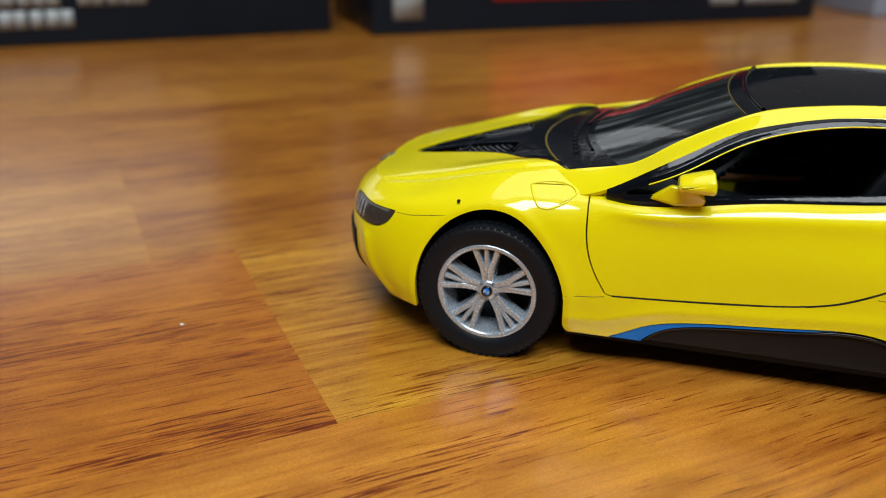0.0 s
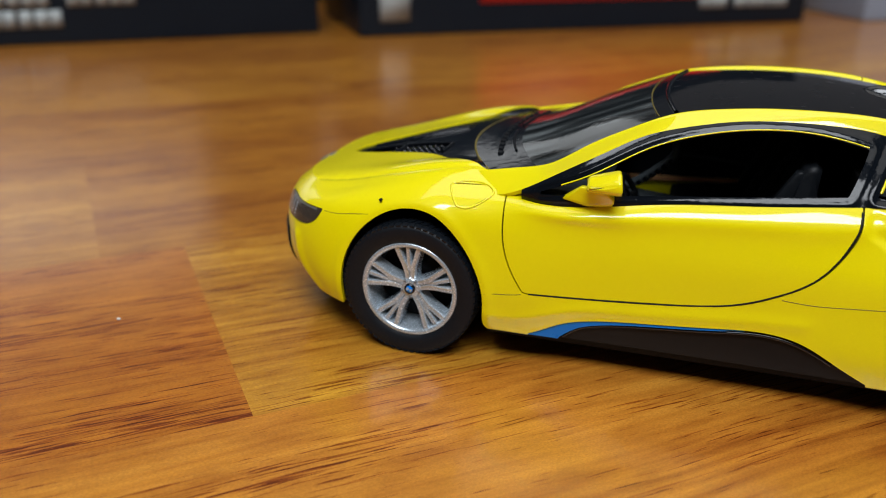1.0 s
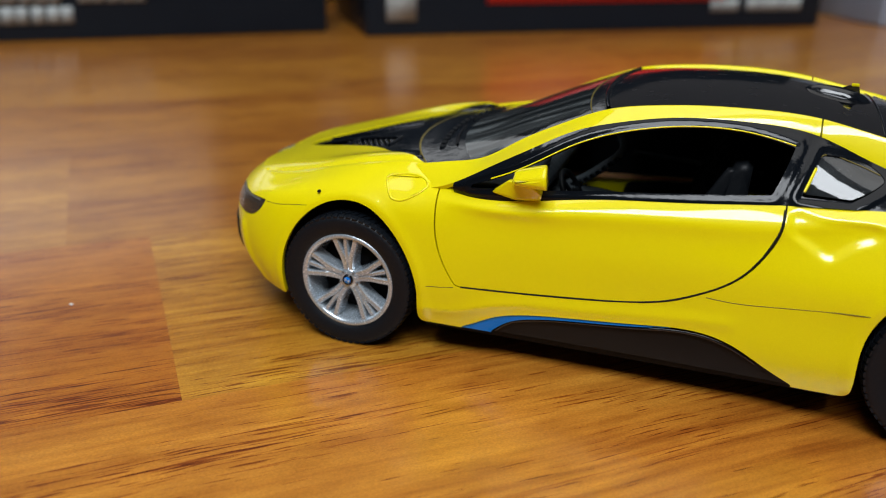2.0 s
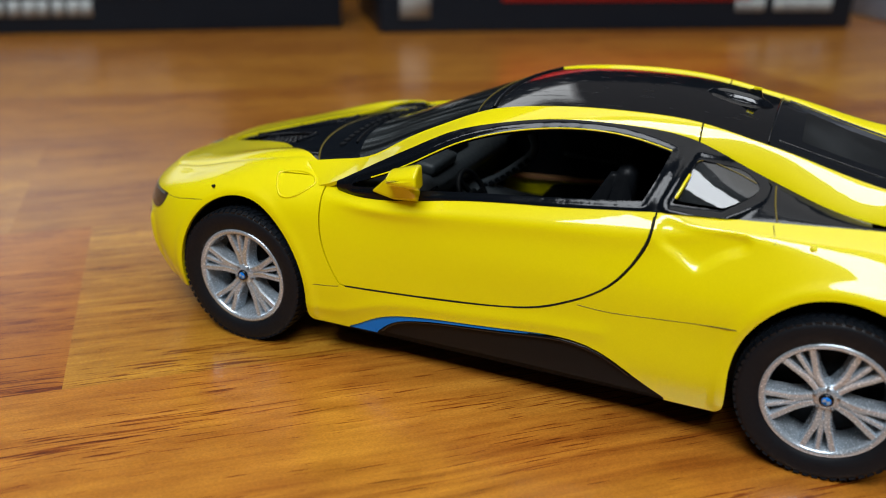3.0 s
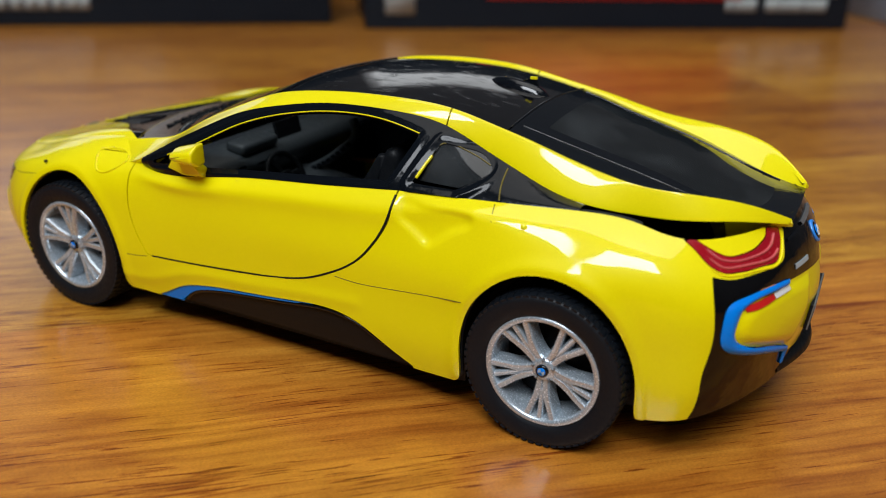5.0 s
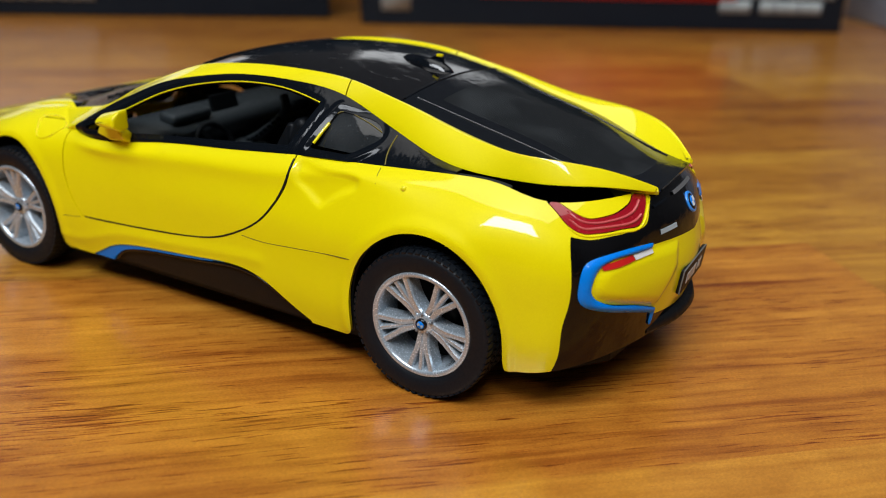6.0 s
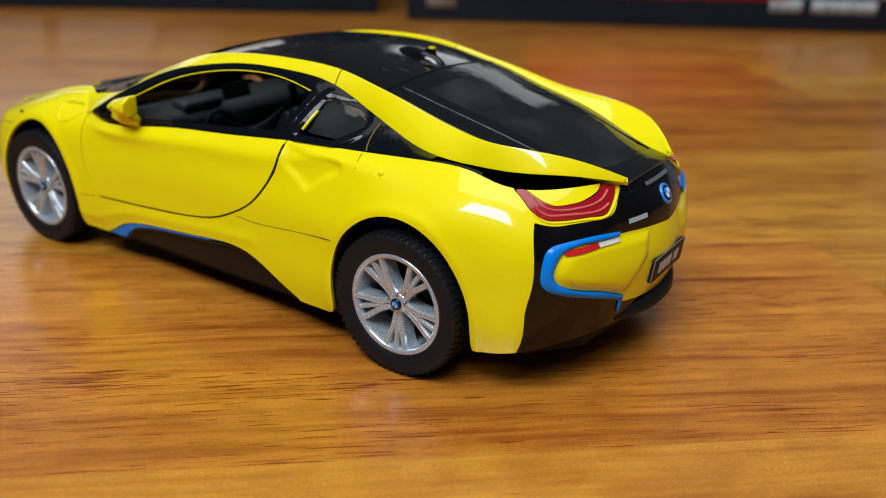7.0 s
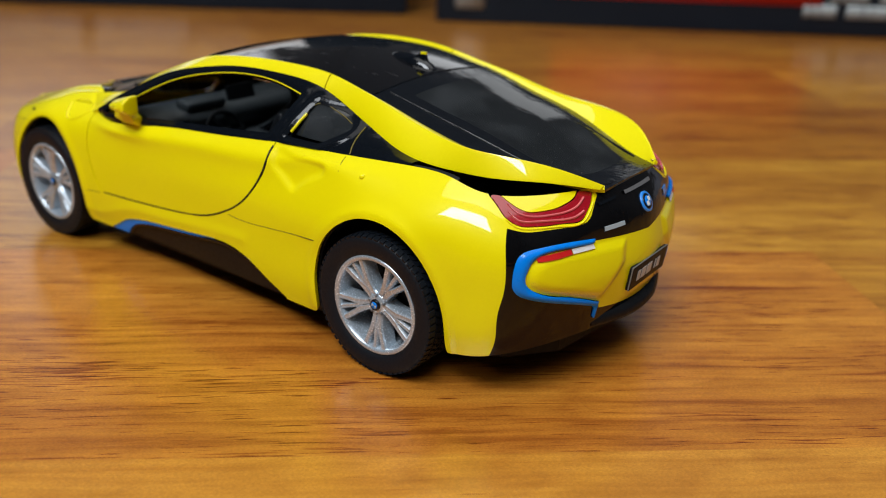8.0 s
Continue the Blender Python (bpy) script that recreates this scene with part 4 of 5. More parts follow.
badge = tail_disc("tail_badge", 0.8, 23.0, 1.45, 0.14, BLUE_LIGHT, car, "round blue badge with a dark ring")
tail_disc("badge_ring", 0.8, 23.0, 1.12, 0.22, BLACK_GLOSS, badge, "dark ring").matrix_basis = Matrix.Identity(4)
tail_disc("badge_centre", 0.8, 23.0, 0.75, 0.3, BLUE, badge, "blue centre").matrix_basis = Matrix.Identity(4)
for a in (45, 225):
    part("badge_quarter", box(0.0001, 0.0006, 0.0006, 0, (0.00038, 0.0004 * math.cos(math.radians(a)), 0.0004 * math.sin(math.radians(a)))), WHITE_PAINT, badge, "white quarter", smooth=False)


def tail_bar(name, y0, y1, z0, z1, hgt, mat, label, out=0.12, parent=None):
    """A thin bar laid along the tail from (y0, z0) to (y1, z1)."""
    k = 12
    bm = bmesh.new()
    cols = []
    for i in range(k):
        f = i / (k - 1)
        y, z = y0 + (y1 - y0) * f, z0 + (z1 - z0) * f
        lo, n = tail_at(y, z - hgt / 2, out)
        hi, _ = tail_at(y, z + hgt / 2, out)
        cols.append([bm.verts.new(Vector(c) * MM) for c in (lo - (out + 0.3) * n, lo, hi, hi - (out + 0.3) * n)])
    for ca, cb in zip(cols, cols[1:]):
        for i in range(3):
            bm.faces.new((ca[i], cb[i], cb[i + 1], ca[i + 1]))
    bmesh.ops.recalc_face_normals(bm, faces=bm.faces)
    return part(name, bm, mat, parent or tail_panel, label, smooth=False)


tail_bar("model_script", -9.6, -5.6, 21.75, 21.75, 0.55, PALE_PRINT, "pale model script as a bar")
tail_bar("model_script", 8.2, 10.4, 22.3, 22.3, 0.95, BLUE_LIGHT, "blue model script as a bar")
for e in (-1, 1):
    tail_bar("reflector", e * 20.1, e * 15.6, 19.85, 20.12, 0.62, RED_PAINT, "red bumper reflector", 0.2, car)
    tail_bar("reverse_light", e * 15.5, e * 11.9, 20.1, 20.05, 0.60, WHITE_PAINT, "white reversing light", 0.2, car)
tail_bar("trunk_handle", -3.6, 4.4, 25.0, 25.0, 0.4, SILVER_DARK, "grey handle bar", 0.25)
tail_bar("lip_strip", -9.2, -5.6, 24.6, 24.9, 0.3, BLACK_GLOSS, "glossy black strip", 0.2)
bm = bmesh.new()
lip = [(101.7, -10.8), (103.1, -7), (104.1, -3.5), (104.4, 0), (104.1, 3.5), (103.1, 7), (101.7, 10.8)]
lip = smooth_line(lip, 24)
cols = []
for x, y in lip:
    cols.append([bm.verts.new(Vector(c) * MM) for c in ((x - 3, y, 7.0), (x + 0.1, y, 7.9), (x + 0.45, y, 8.5), (x + 0.1, y, 9.6), (x - 2, y, 9.8))])
for ca, cb in zip(cols, cols[1:]):
    for i in range(4):
        bm.faces.new((ca[i], cb[i], cb[i + 1], ca[i + 1]))
bmesh.ops.recalc_face_normals(bm, faces=bm.faces)
part("diffuser", bm, BLACK_MATT, car, "black diffuser lip under the bumper")

# -- underside
bm = bmesh.new()
prism(bm, [(-17.5, -12), (-16, -14), (-11.4, -16), (-11.2, -15), (10.6, -15), (10.8, -23.2), (66.4, -23.2), (66.6, -15), (89, -15), (90, -17), (94, -12), (95.5, 0),
           (94, 12), (90, 17), (89, 15), (66.6, 15), (66.4, 23.2), (10.8, 23.2), (10.6, 15), (-11.2, 15), (-11.4, 16), (-16, 14), (-17.5, 12)],
      lambda a, b, hh: Vector((a, b, hh)) * MM, 3.0, 7.6)
# tray added under the tail to keep light off the floor there
prism(bm, [(86, -19), (93, -18), (98, -11.5), (99.5, 0), (98, 11.5), (93, 18), (86, 19)], lambda a, b, hh: Vector((a, b, hh)) * MM, 3.4, 8.2)
part("floor_pan", bm, BLACK_MATT, car, "black plastic underside with an added rear tray to block light", smooth=False)
pin = bmesh.new()
bmesh.ops.create_icosphere(pin, subdivisions=2, radius=0.42 * MM, matrix=Matrix.Translation(Vector(flank_at(73.6, 26.0, -0.12)) * MM))
part("paint_pip", pin, YELLOW, car, "small raised paint pip")
for sgn in (-1, 1):
    bead("lamp_edge", [tail_at(y, z, 0.02)[0] * np.array([1, -sgn, 1]) for y, z in ((-20.9, 24.2), (-20.5, 23.45), (-19.3, 23.2), (-16, 23.15), (-12.8, 23.15), (-11.3, 23.9), (-9.6, 25.0))], 0.13, YELLOW, car, "thin yellow edge under the tail light")
part("fender_dot", lathe_disc(0.22), BLACK_MATT, car, "tiny dark pit in the paint").location = (-0.0045, -0.02575, 0.0221)

# -- wing mirrors
for sgn in (1, -1):
    bm = bmesh.new()
    housing = [(24.0, 26.0, 28.8), (23.9, 27.3, 28.7), (24.1, 28.7, 28.1), (24.2, 28.8, 27.5), (24.0, 27.6, 26.9), (23.8, 26.2, 27.0)]
    rear = [(28.0, 25.8, 29.9), (28.3, 27.6, 29.9), (28.6, 29.2, 29.1), (28.7, 29.4, 27.6), (28.6, 27.8, 26.8), (28.3, 26.0, 26.9)]
    rows = [[bm.verts.new(Vector((x, -sgn * w, z)) * MM) for x, w, z in ring] for ring in (housing, rear)]
    for ra, rb in zip(rows, rows[1:]):
        for i in range(6):
            bm.faces.new((ra[i], ra[(i + 1) % 6], rb[(i + 1) % 6], rb[i]))
    bm.faces.new(rows[0])
    bm.faces.new(rows[-1][::-1])
    bmesh.ops.recalc_face_normals(bm, faces=bm.faces)
    bmesh.ops.bevel(bm, geom=bm.edges[:], offset=0.0006, segments=4, affect="EDGES", profile=0.6)
    wm = part("wing_mirror", bm, YELLOW, car, "yellow wing mirror on a short stalk")
    bm = bmesh.new()
    foot = [(20.9, 25.9, 25.2), (24.2, 26.6, 24.9), (27.3, 26.6, 25.2), (27.6, 27.0, 25.9), (26.4, 27.2, 27.0), (23.2, 27.0, 27.4)]
    inner = [(19.8, 24.2, 24.6), (23.6, 24.8, 24.0), (27.2, 25.0, 24.3), (27.4, 24.8, 25.9), (26.4, 25.4, 27.0), (23.2, 25.3, 27.2)]
    va, vb = ([bm.verts.new(Vector((x, -sgn * w, z)) * MM) for x, w, z in ring] for ring in (foot, inner))
    for i in range(6):
        bm.faces.new((va[i], va[(i + 1) % 6], vb[(i + 1) % 6], vb[i]))
    bm.faces.new(va)
    bm.faces.new(vb[::-1])
    bmesh.ops.recalc_face_normals(bm, faces=bm.faces)
    bmesh.ops.bevel(bm, geom=bm.edges[:], offset=0.0003, segments=2, affect="EDGES", profile=0.6)
    part("mirror_stalk", bm, YELLOW, wm)

# -- cabin
part("cabin_tub", box(0.058, 0.042, 0.003, 0.0005, (0.036, 0, 0.0105)), BLACK_MATT, car, "black cabin floor")
dash = bmesh.new()
prism(dash, [(13.5, 22), (16, 24.6), (19.5, 24.9), (23.5, 24.2), (25, 22.8), (24.2, 20.6), (21.5, 18.5), (20, 12), (13.5, 12)], lambda a, b, hh: Vector((a, hh, b)) * MM, -21, 21, 0.0006)
dash_ob = part("dashboard", dash, DASH, car, "dark grey moulded dashboard")
part("display", box(0.0007, 0.0062, 0.0028, 0.0002, (0.0222, -0.0004, 0.0256), (0, -14, 0)), BLACK_MATT, dash_ob, "small central screen", smooth=False)
part("instrument_hood", box(0.0035, 0.0085, 0.0017, 0.0006, (0.0225, -0.0095, 0.0251), (0, 8, 0)), DASH, dash_ob, "hood over the instruments")
for i in range(6):
    part("air_vent", box(0.0004, 0.0042, 0.00035, 0.0001, (0.0250, -0.0165 + (i // 3) * 0.0335, 0.0216 + (i % 3) * 0.0007)), BLACK_GLOSS, dash_ob, smooth=False)
wheel_bm = bmesh.new()
seg, tube = 40, 8
ring_v = [[wheel_bm.verts.new(((3.9 + 0.42 * math.cos(b)) * math.cos(a) * MM, (3.9 + 0.42 * math.cos(b)) * math.sin(a) * MM, 0.42 * math.sin(b) * MM)) for b in np.linspace(0, 2 * math.pi, tube + 1)[:-1]] for a in np.linspace(0, 2 * math.pi, seg + 1)[:-1]]
for i in range(seg):
    for j in range(tube):
        wheel_bm.faces.new((ring_v[i][j], ring_v[(i + 1) % seg][j], ring_v[(i + 1) % seg][(j + 1) % tube], ring_v[i][(j + 1) % tube]))
sw = part("steering_wheel", wheel_bm, BLACK_MATT, car, "black three-spoke steering wheel")
sw.matrix_basis = pose(0.0285, -0.0092, 0.0205, 0, 62, 0)
for a in (90, 210, 330):
    part("wheel_spoke", box(0.0034, 0.0009, 0.0005, 0.0002, (0.0019 * math.cos(math.radians(a)), 0.0019 * math.sin(math.radians(a)), 0), (0, 0, a)), BLACK_MATT, sw, smooth=False)
part("wheel_boss", box(0.0022, 0.0022, 0.0009, 0.0004), BLACK_MATT, sw)
part("console", box(0.026, 0.0062, 0.006, 0.0012, (0.036, 0, 0.0150), (0, 6, 0)), DASH, car, "black centre console")
arc_pts = [(25.2, 1.5, 18.6), (28.2, 1.5, 20.2), (31.6, 1.8, 22.8), (33.8, 2.2, 25.6), (33.0, 2.6, 27.6)]
ridge_ob = bead("console_ridge", arc_pts, 0.75, DASH, car, "curved black console ridge with studs")
for k, p in enumerate(smooth_line(arc_pts, 13)[1:9]):
    part("stud", box(0.0006, 0.0009, 0.0007, 0.0001, ((p[0] + 0.3) * MM, (p[1] - 0.75) * MM, p[2] * MM), (0, -40, 0)), BLACK_GLOSS, ridge_ob, smooth=False)
for y in (-10.2, 10.2):
    seat = part("seat", box(0.0150, 0.0135, 0.0045, 0.0014, (0.0405, y * MM, 0.0145), (0, -6, 0)), BLACK_MATT, car, "black bucket seat")
    bm = bmesh.new()
    prism(bm, [(45.2, 14), (46.6, 20.5), (48.6, 26), (50.2, 29.6), (51.6, 30), (52.4, 29.2), (52.2, 26), (51.5, 20), (50.5, 13.5)], lambda a, b, hh: Vector((a, y + hh, b)) * MM, -6.2, 6.2, 0.001)
    part("backrest", bm, BLACK_MATT, seat)
    for e in (-1, 1):
        bm = bmesh.new()
        prism(bm, [(43.0, 15), (45.0, 20.5), (47.0, 25), (49.3, 29), (50.4, 29), (49.0, 24), (47.5, 19), (46.5, 14)], lambda a, b, hh: Vector((a, y + e * 5.6 + hh, b)) * MM, -0.8, 0.8, 0.0004)
        part("bolster", bm, BLACK_MATT, seat)
# inner side of the far door: black card, copper-toned strip, yellow metal
card = part("door_card", box(0.034, 0.0006, 0.0120, 0.0001, (0.0390, 0.0232, 0.0210)), BLACK_MATT, car, "black inner door card", smooth=False)
part("card_strip", box(0.030, 0.0007, 0.0008, 0.0001, (0.0335, 0.0226, 0.0148), (0, -3, 0)), COPPER, card, "copper-coloured trim strip", smooth=False)
part("card_lower", box(0.034, 0.0006, 0.004, 0.0001, (0.0390, 0.0232, 0.0122)), YELLOW, card, "bare yellow inner metal", smooth=False)
# grey bead stands in for a lit edge inside the far door
bead("card_lit_edge", [(33, 22.4, 19.4), (42, 22.4, 18.9), (50, 22.2, 18.3), (55, 22.0, 18.0)], 0.4, DASH, card, "grey bead added for a highlight along the far door's inside")
far_glass, _ = opening.mirrored().cut(opening.v[:, 0] - 5)
part("far_window", far_glass, BLACK_GLOSS, car, "blacked-out far side window", thick=0.2)
part("bulkhead", box(0.0008, 0.040, 0.018, 0.0002, (0.0565, 0, 0.0205)), BLACK_MATT, car, "black rear bulkhead", smooth=False)

# -- wheels
RIM_R, AXLE = 7.15, 9.5


def lathe(profile, n=64):
    """Turns a profile of (radius, depth) in mm about the y axis."""
    bm = bmesh.new()
    rings = [[bm.verts.new((r * math.cos(a) * MM, d * MM, r * math.sin(a) * MM)) for a in (2 * math.pi * i / n for i in range(n))] for r, d in profile]
    for ra, rb in zip(rings, rings[1:]):
        for i in range(n):
            bm.faces.new((ra[i], ra[(i + 1) % n], rb[(i + 1) % n], rb[i]))
    return bm


def tread_blocks():
    """Rows of slanted blocks round the tyre, joined."""
    v, f = [], []
    nb = 62
    crown = lambda y: float(np.interp(y, [-27.15, -27.0, -26.8, -26.4, -23], [9.62, 9.8, 9.88, 9.9, 9.9]))
    for row, (y, half, slant) in enumerate(((-26.62, 0.46, 0.2), (-25.5, 0.45, -0.5), (-24.5, 0.45, 0.5), (-23.3, 0.5, -0.4), (-22.1, 0.5, 0.4), (-20.9, 0.5, -0.3))):
        for i in range(nb):
            a0 = 2 * math.pi * (i + 0.5 * (row % 2)) / nb
            w = 2 * math.pi / nb * 0.34
            k = len(v)
            for h in (-0.22, 0.1):
                for da, dy in ((-w, -half), (w, -half), (w, half), (-w, half)):
                    a, r = a0 + da + slant * dy * 0.09, crown(y + dy) + h
                    v.append((r * math.cos(a) * MM, (y + dy - (0.08 if row == 0 and h > 0 else 0)) * MM, r * math.sin(a) * MM))
            f += [(k + 4, k + 5, k + 6, k + 7)] + [(k + e, k + (e + 1) % 4, k + 4 + (e + 1) % 4, k + 4 + e) for e in range(4)]
    me = bpy.data.meshes.new("tread")
    me.from_pydata(v, [], f)
    bm = bmesh.new()
    bm.from_mesh(me)
    bpy.data.meshes.remove(me)
    bmesh.ops.recalc_face_normals(bm, faces=bm.faces)
    return bm


def spoke_mesh(phase):
    """A forked spoke: a creased web that opens into three prongs."""
    bm = bmesh.new()
    a0 = math.radians(phase)

    def put(r, t, y):
        return Vector(((r * math.cos(a0) - t * math.sin(a0)) * MM, y * MM, (r * math.sin(a0) + t * math.cos(a0)) * MM))

    def bar(line):
        st = []
        for r, t, half, y in line:
            e = min(0.16, half * 0.5)
            st.append([bm.verts.new(put(r, t + o, yy)) for o, yy in ((-half - 0.1, y + 2.2), (-half, y + 0.3), (-half + e, y), (0, y + 0.05), (half - e, y), (half, y + 0.3), (half + 0.1, y + 2.2))])
        for sa, sb in zip(st, st[1:]):
            for i in range(6):
                bm.faces.new((sa[i], sb[i], sb[i + 1], sa[i + 1]))
        bm.faces.new(st[0])
        bm.faces.new(st[-1][::-1])

    for e in (-1, 1):
        bar([(0.8, e * 0.42, 0.46, -26.0), (1.8, e * 0.40, 0.44, -26.15), (2.8, e * 0.48, 0.5, -26.32), (3.6, e * 0.66, 0.5, -26.45), (4.3, e * 0.96, 0.46, -26.52), (5.2, e * 1.28, 0.46, -26.62), (6.3, e * 1.64, 0.48, -26.72)])
    bar([(2.6, 0, 0.2, -26.2), (3.6, 0, 0.36, -26.38), (4.4, 0, 0.36, -26.5), (6.3, 0, 0.38, -26.68)])
    bmesh.ops.recalc_face_normals(bm, faces=bm.faces)
    return bm


def wheel(x, sgn, phase):
    w = empty("wheel", "silver five-spoke wheel with a black rubber tyre", "", pose(x * MM, 0, AXLE * MM, 0, 0, 0 if sgn == 1 else 180))
    w.parent = car
    tyre_bm = lathe([(6.6, -26.2), (7.0, -26.75), (7.5, -27.05), (8.3, -27.2), (9.1, -27.2), (9.5, -27.12), (9.72, -26.9), (9.8, -26.4), (9.8, -24.6), (9.8, -23), (9.8, -20.5), (9.7, -19.4), (8.9, -18.8), (6.8, -18.8), (6.6, -19.4)], 120)
    tyre = part("tyre", tyre_bm, RUBBER, w, "black rubber tyre with fine tread")
    tagged(part("tread", tread_blocks(), RUBBER, tyre, smooth=False), kind="stuff")
    rim = part("rim", lathe([(RIM_R, -26.3), (RIM_R - 0.05, -26.8), (RIM_R - 0.2, -26.95), (RIM_R - 0.6, -26.9), (RIM_R - 0.8, -26.65), (RIM_R - 0.9, -26), (RIM_R - 1.15, -22), (RIM_R - 1.4, -21.5)], 84), SILVER, w, "silver rim with five forked spokes")
    # a black disc gives the wheel's recess its shade
    part("spoke_gap_disc", lathe([(5.9, -22.6), (3.4, -22.6), (3.4, -23.4), (2.2, -23.4), (0.01, -23.4)], 48), BLACK_MATT, w, "black disc standing in for the shade behind the spokes")
    for k in range(5):
        part("spoke", spoke_mesh(phase + 72 * k), SILVER, rim, smooth=False)
    hub = part("hub", lathe([(1.7, -24.6), (1.62, -25.9), (1.25, -26.2), (0.95, -26.3), (0.01, -26.3)], 32), SILVER, w)
    for k in range(5):
        a = math.radians(phase + 36 + 72 * k)
        part("wheel_bolt", lathe_at(0.2, (1.32 * math.cos(a), -26.3, 1.32 * math.sin(a))), SILVER_DARK, hub, smooth=False)
    cap = part("hub_cap", lathe([(0.8, -26.2), (0.78, -26.6), (0.6, -26.68), (0.01, -26.68)], 28), BLACK_GLOSS, w, "small blue and white hub cap with a dark ring")
    part("cap_centre", lathe([(0.52, -26.66), (0.49, -26.73), (0.01, -26.74)], 24), BLUE, cap, "blue centre")
    for k in range(2):
        bm = bmesh.new()
        a1 = math.radians(phase + 20 + 180 * k)
        fan = [bm.verts.new((0.02 * MM, -26.76 * MM, 0))] + [bm.verts.new((0.42 * math.cos(a1 + d) * MM, -26.755 * MM, 0.42 * math.sin(a1 + d) * MM)) for d in np.linspace(0, math.pi / 2, 7)]
        for i in range(1, 7):
            bm.faces.new((fan[0], fan[i], fan[i + 1]))
        part("cap_quarter", bm, PALE_PRINT, cap, "white quarter", smooth=False)
    return w


for wxx, ph in ((0.0, 92), (77.8, -89)):
    for sgn in (1, -1):
        wheel(wxx, sgn, ph)

# ---- the floor ----
GRAIN_TURN = 40.9


def wood_material():
    m = material("orange_brown_laminate", (0.4, 0.17, 0.04), 0.4, coat=0.9, coat_rough=0.23, spec=0.25)
    b = m.node_tree.nodes["Principled BSDF"]
    b.inputs["Coat IOR"].default_value = 1.68
    info = node(m, "ShaderNodeObjectInfo")
    tc = node(m, "ShaderNodeTexCoord")
    shift = node(m, "ShaderNodeVectorMath")
    shift.operation = "MULTIPLY_ADD"
    shift.inputs[1].default_value = (1, 1, 1)
    wire(m, tc, "Object", shift, 0)
    mul = node(m, "ShaderNodeVectorMath")
    mul.operation = "SCALE"
    mul.inputs[0].default_value = (7.3, 3.1, 1.7)
    wire(m, info, "Random", mul, "Scale")
    wire(m, mul, "Vector", shift, 2)

    def noise_at(scale, stretch, detail, distortion=0.0):
        mp = node(m, "ShaderNodeMapping")
        mp.inputs["Scale"].default_value = stretch
        wire(m, shift, "Vector", mp, "Vector")
        n = node(m, "ShaderNodeTexNoise", Scale=scale, Detail=detail, Distortion=distortion)
        wire(m, mp, "Vector", n, "Vector")
        return n

    # the figure wavers a little along the grain
    sway = node(m, "ShaderNodeTexNoise", Scale=26.0, Detail=2.0)
    wire(m, shift, "Vector", sway, "Vector")
    bend = node(m, "ShaderNodeVectorMath")
    bend.operation = "MULTIPLY_ADD"
    bend.inputs[1].default_value = (0.0, 0.0022, 0.0)
    wire(m, sway, "Color", bend, 0)
    wire(m, shift, "Vector", bend, 2)

    def grain_at(along, across, detail, distortion=0.0):
        mp = node(m, "ShaderNodeMapping")
        mp.inputs["Scale"].default_value = (along, across, 1)
        wire(m, bend, "Vector", mp, "Vector")
        n = node(m, "ShaderNodeTexNoise", Scale=1.0, Detail=detail, Distortion=distortion)
        wire(m, mp, "Vector", n, "Vector")
        return n

    def joined(a, factor, b):
        k = node(m, "ShaderNodeMath")
        k.operation = "MULTIPLY_ADD"
        k.inputs[1].default_value = factor
        wire(m, a, "Fac", k, 0)
        wire(m, b, "Fac", k, 2)
        return k

    broad = grain_at(9.0, 60.0, 3.0, 0.3)
    fine = grain_at(34.0, 760.0, 6.0, 0.2)
    pores = grain_at(150.0, 3000.0, 2.0, 0.12)
    cluster = grain_at(22.0, 85.0, 2.0, 0.4)
    veins = grain_at(24.0, 640.0, 2.0, 0.2)
    patch = grain_at(16.0, 50.0, 1.0, 0.3)
    speck = noise_at(4600.0, (0.7, 1.3, 1), 2.0)
    mottle = noise_at(120.0, (0.8, 1.7, 1), 4.0, 0.4)
    colour = ramp(m, [(0.25, (0.28, 0.092, 0.008)), (0.42, (0.42, 0.170, 0.017)), (0.58, (0.51, 0.230, 0.024)), (0.78, (0.60, 0.294, 0.035))])
    mix = node(m, "ShaderNodeMath")
    mix.operation = "MULTIPLY"
    mix.inputs[1].default_value = 0.5
    wire(m, joined(fine, 1.0, broad), "Value", mix, 0)
    spread = node(m, "ShaderNodeMapRange")
    spread.clamp = False
    spread.inputs["From Min"].default_value, spread.inputs["From Max"].default_value = 0.35, 0.65
    spread.inputs["To Min"].default_value, spread.inputs["To Max"].default_value = 0.28, 0.74
    wire(m, mix, "Value", spread, "Value")
    wire(m, spread, "Result", colour, "Fac")
    # short dark pores, gathered in clusters, and a few long dark veins
    line = ramp(m, [(0.455, (0.40, 0.23, 0.15)), (0.50, (0.66, 0.48, 0.40)), (0.54, (1, 1, 1))])
    thin = node(m, "ShaderNodeMath")
    thin.operation = "MULTIPLY_ADD"
    thin.inputs[1].default_value = -0.12
    wire(m, info, "Alpha", thin, 0)
    wire(m, joined(cluster, 0.5, pores), "Value", thin, 2)
    wire(m, thin, "Value", line, "Fac")
    vein = ramp(m, [(0.45, (0.50, 0.31, 0.22)), (0.51, (0.84, 0.72, 0.65)), (0.575, (1, 1, 1))])
    wire(m, joined(patch, 0.55, veins), "Value", vein, "Fac")
    dash = ramp(m, [(0.44, (0.55, 0.36, 0.27)), (0.48, (0.78, 0.62, 0.54)), (0.52, (1, 1, 1))])
    few = node(m, "ShaderNodeMath")
    few.operation = "MULTIPLY_ADD"
    few.inputs[1].default_value = -0.10
    wire(m, info, "Alpha", few, 0)
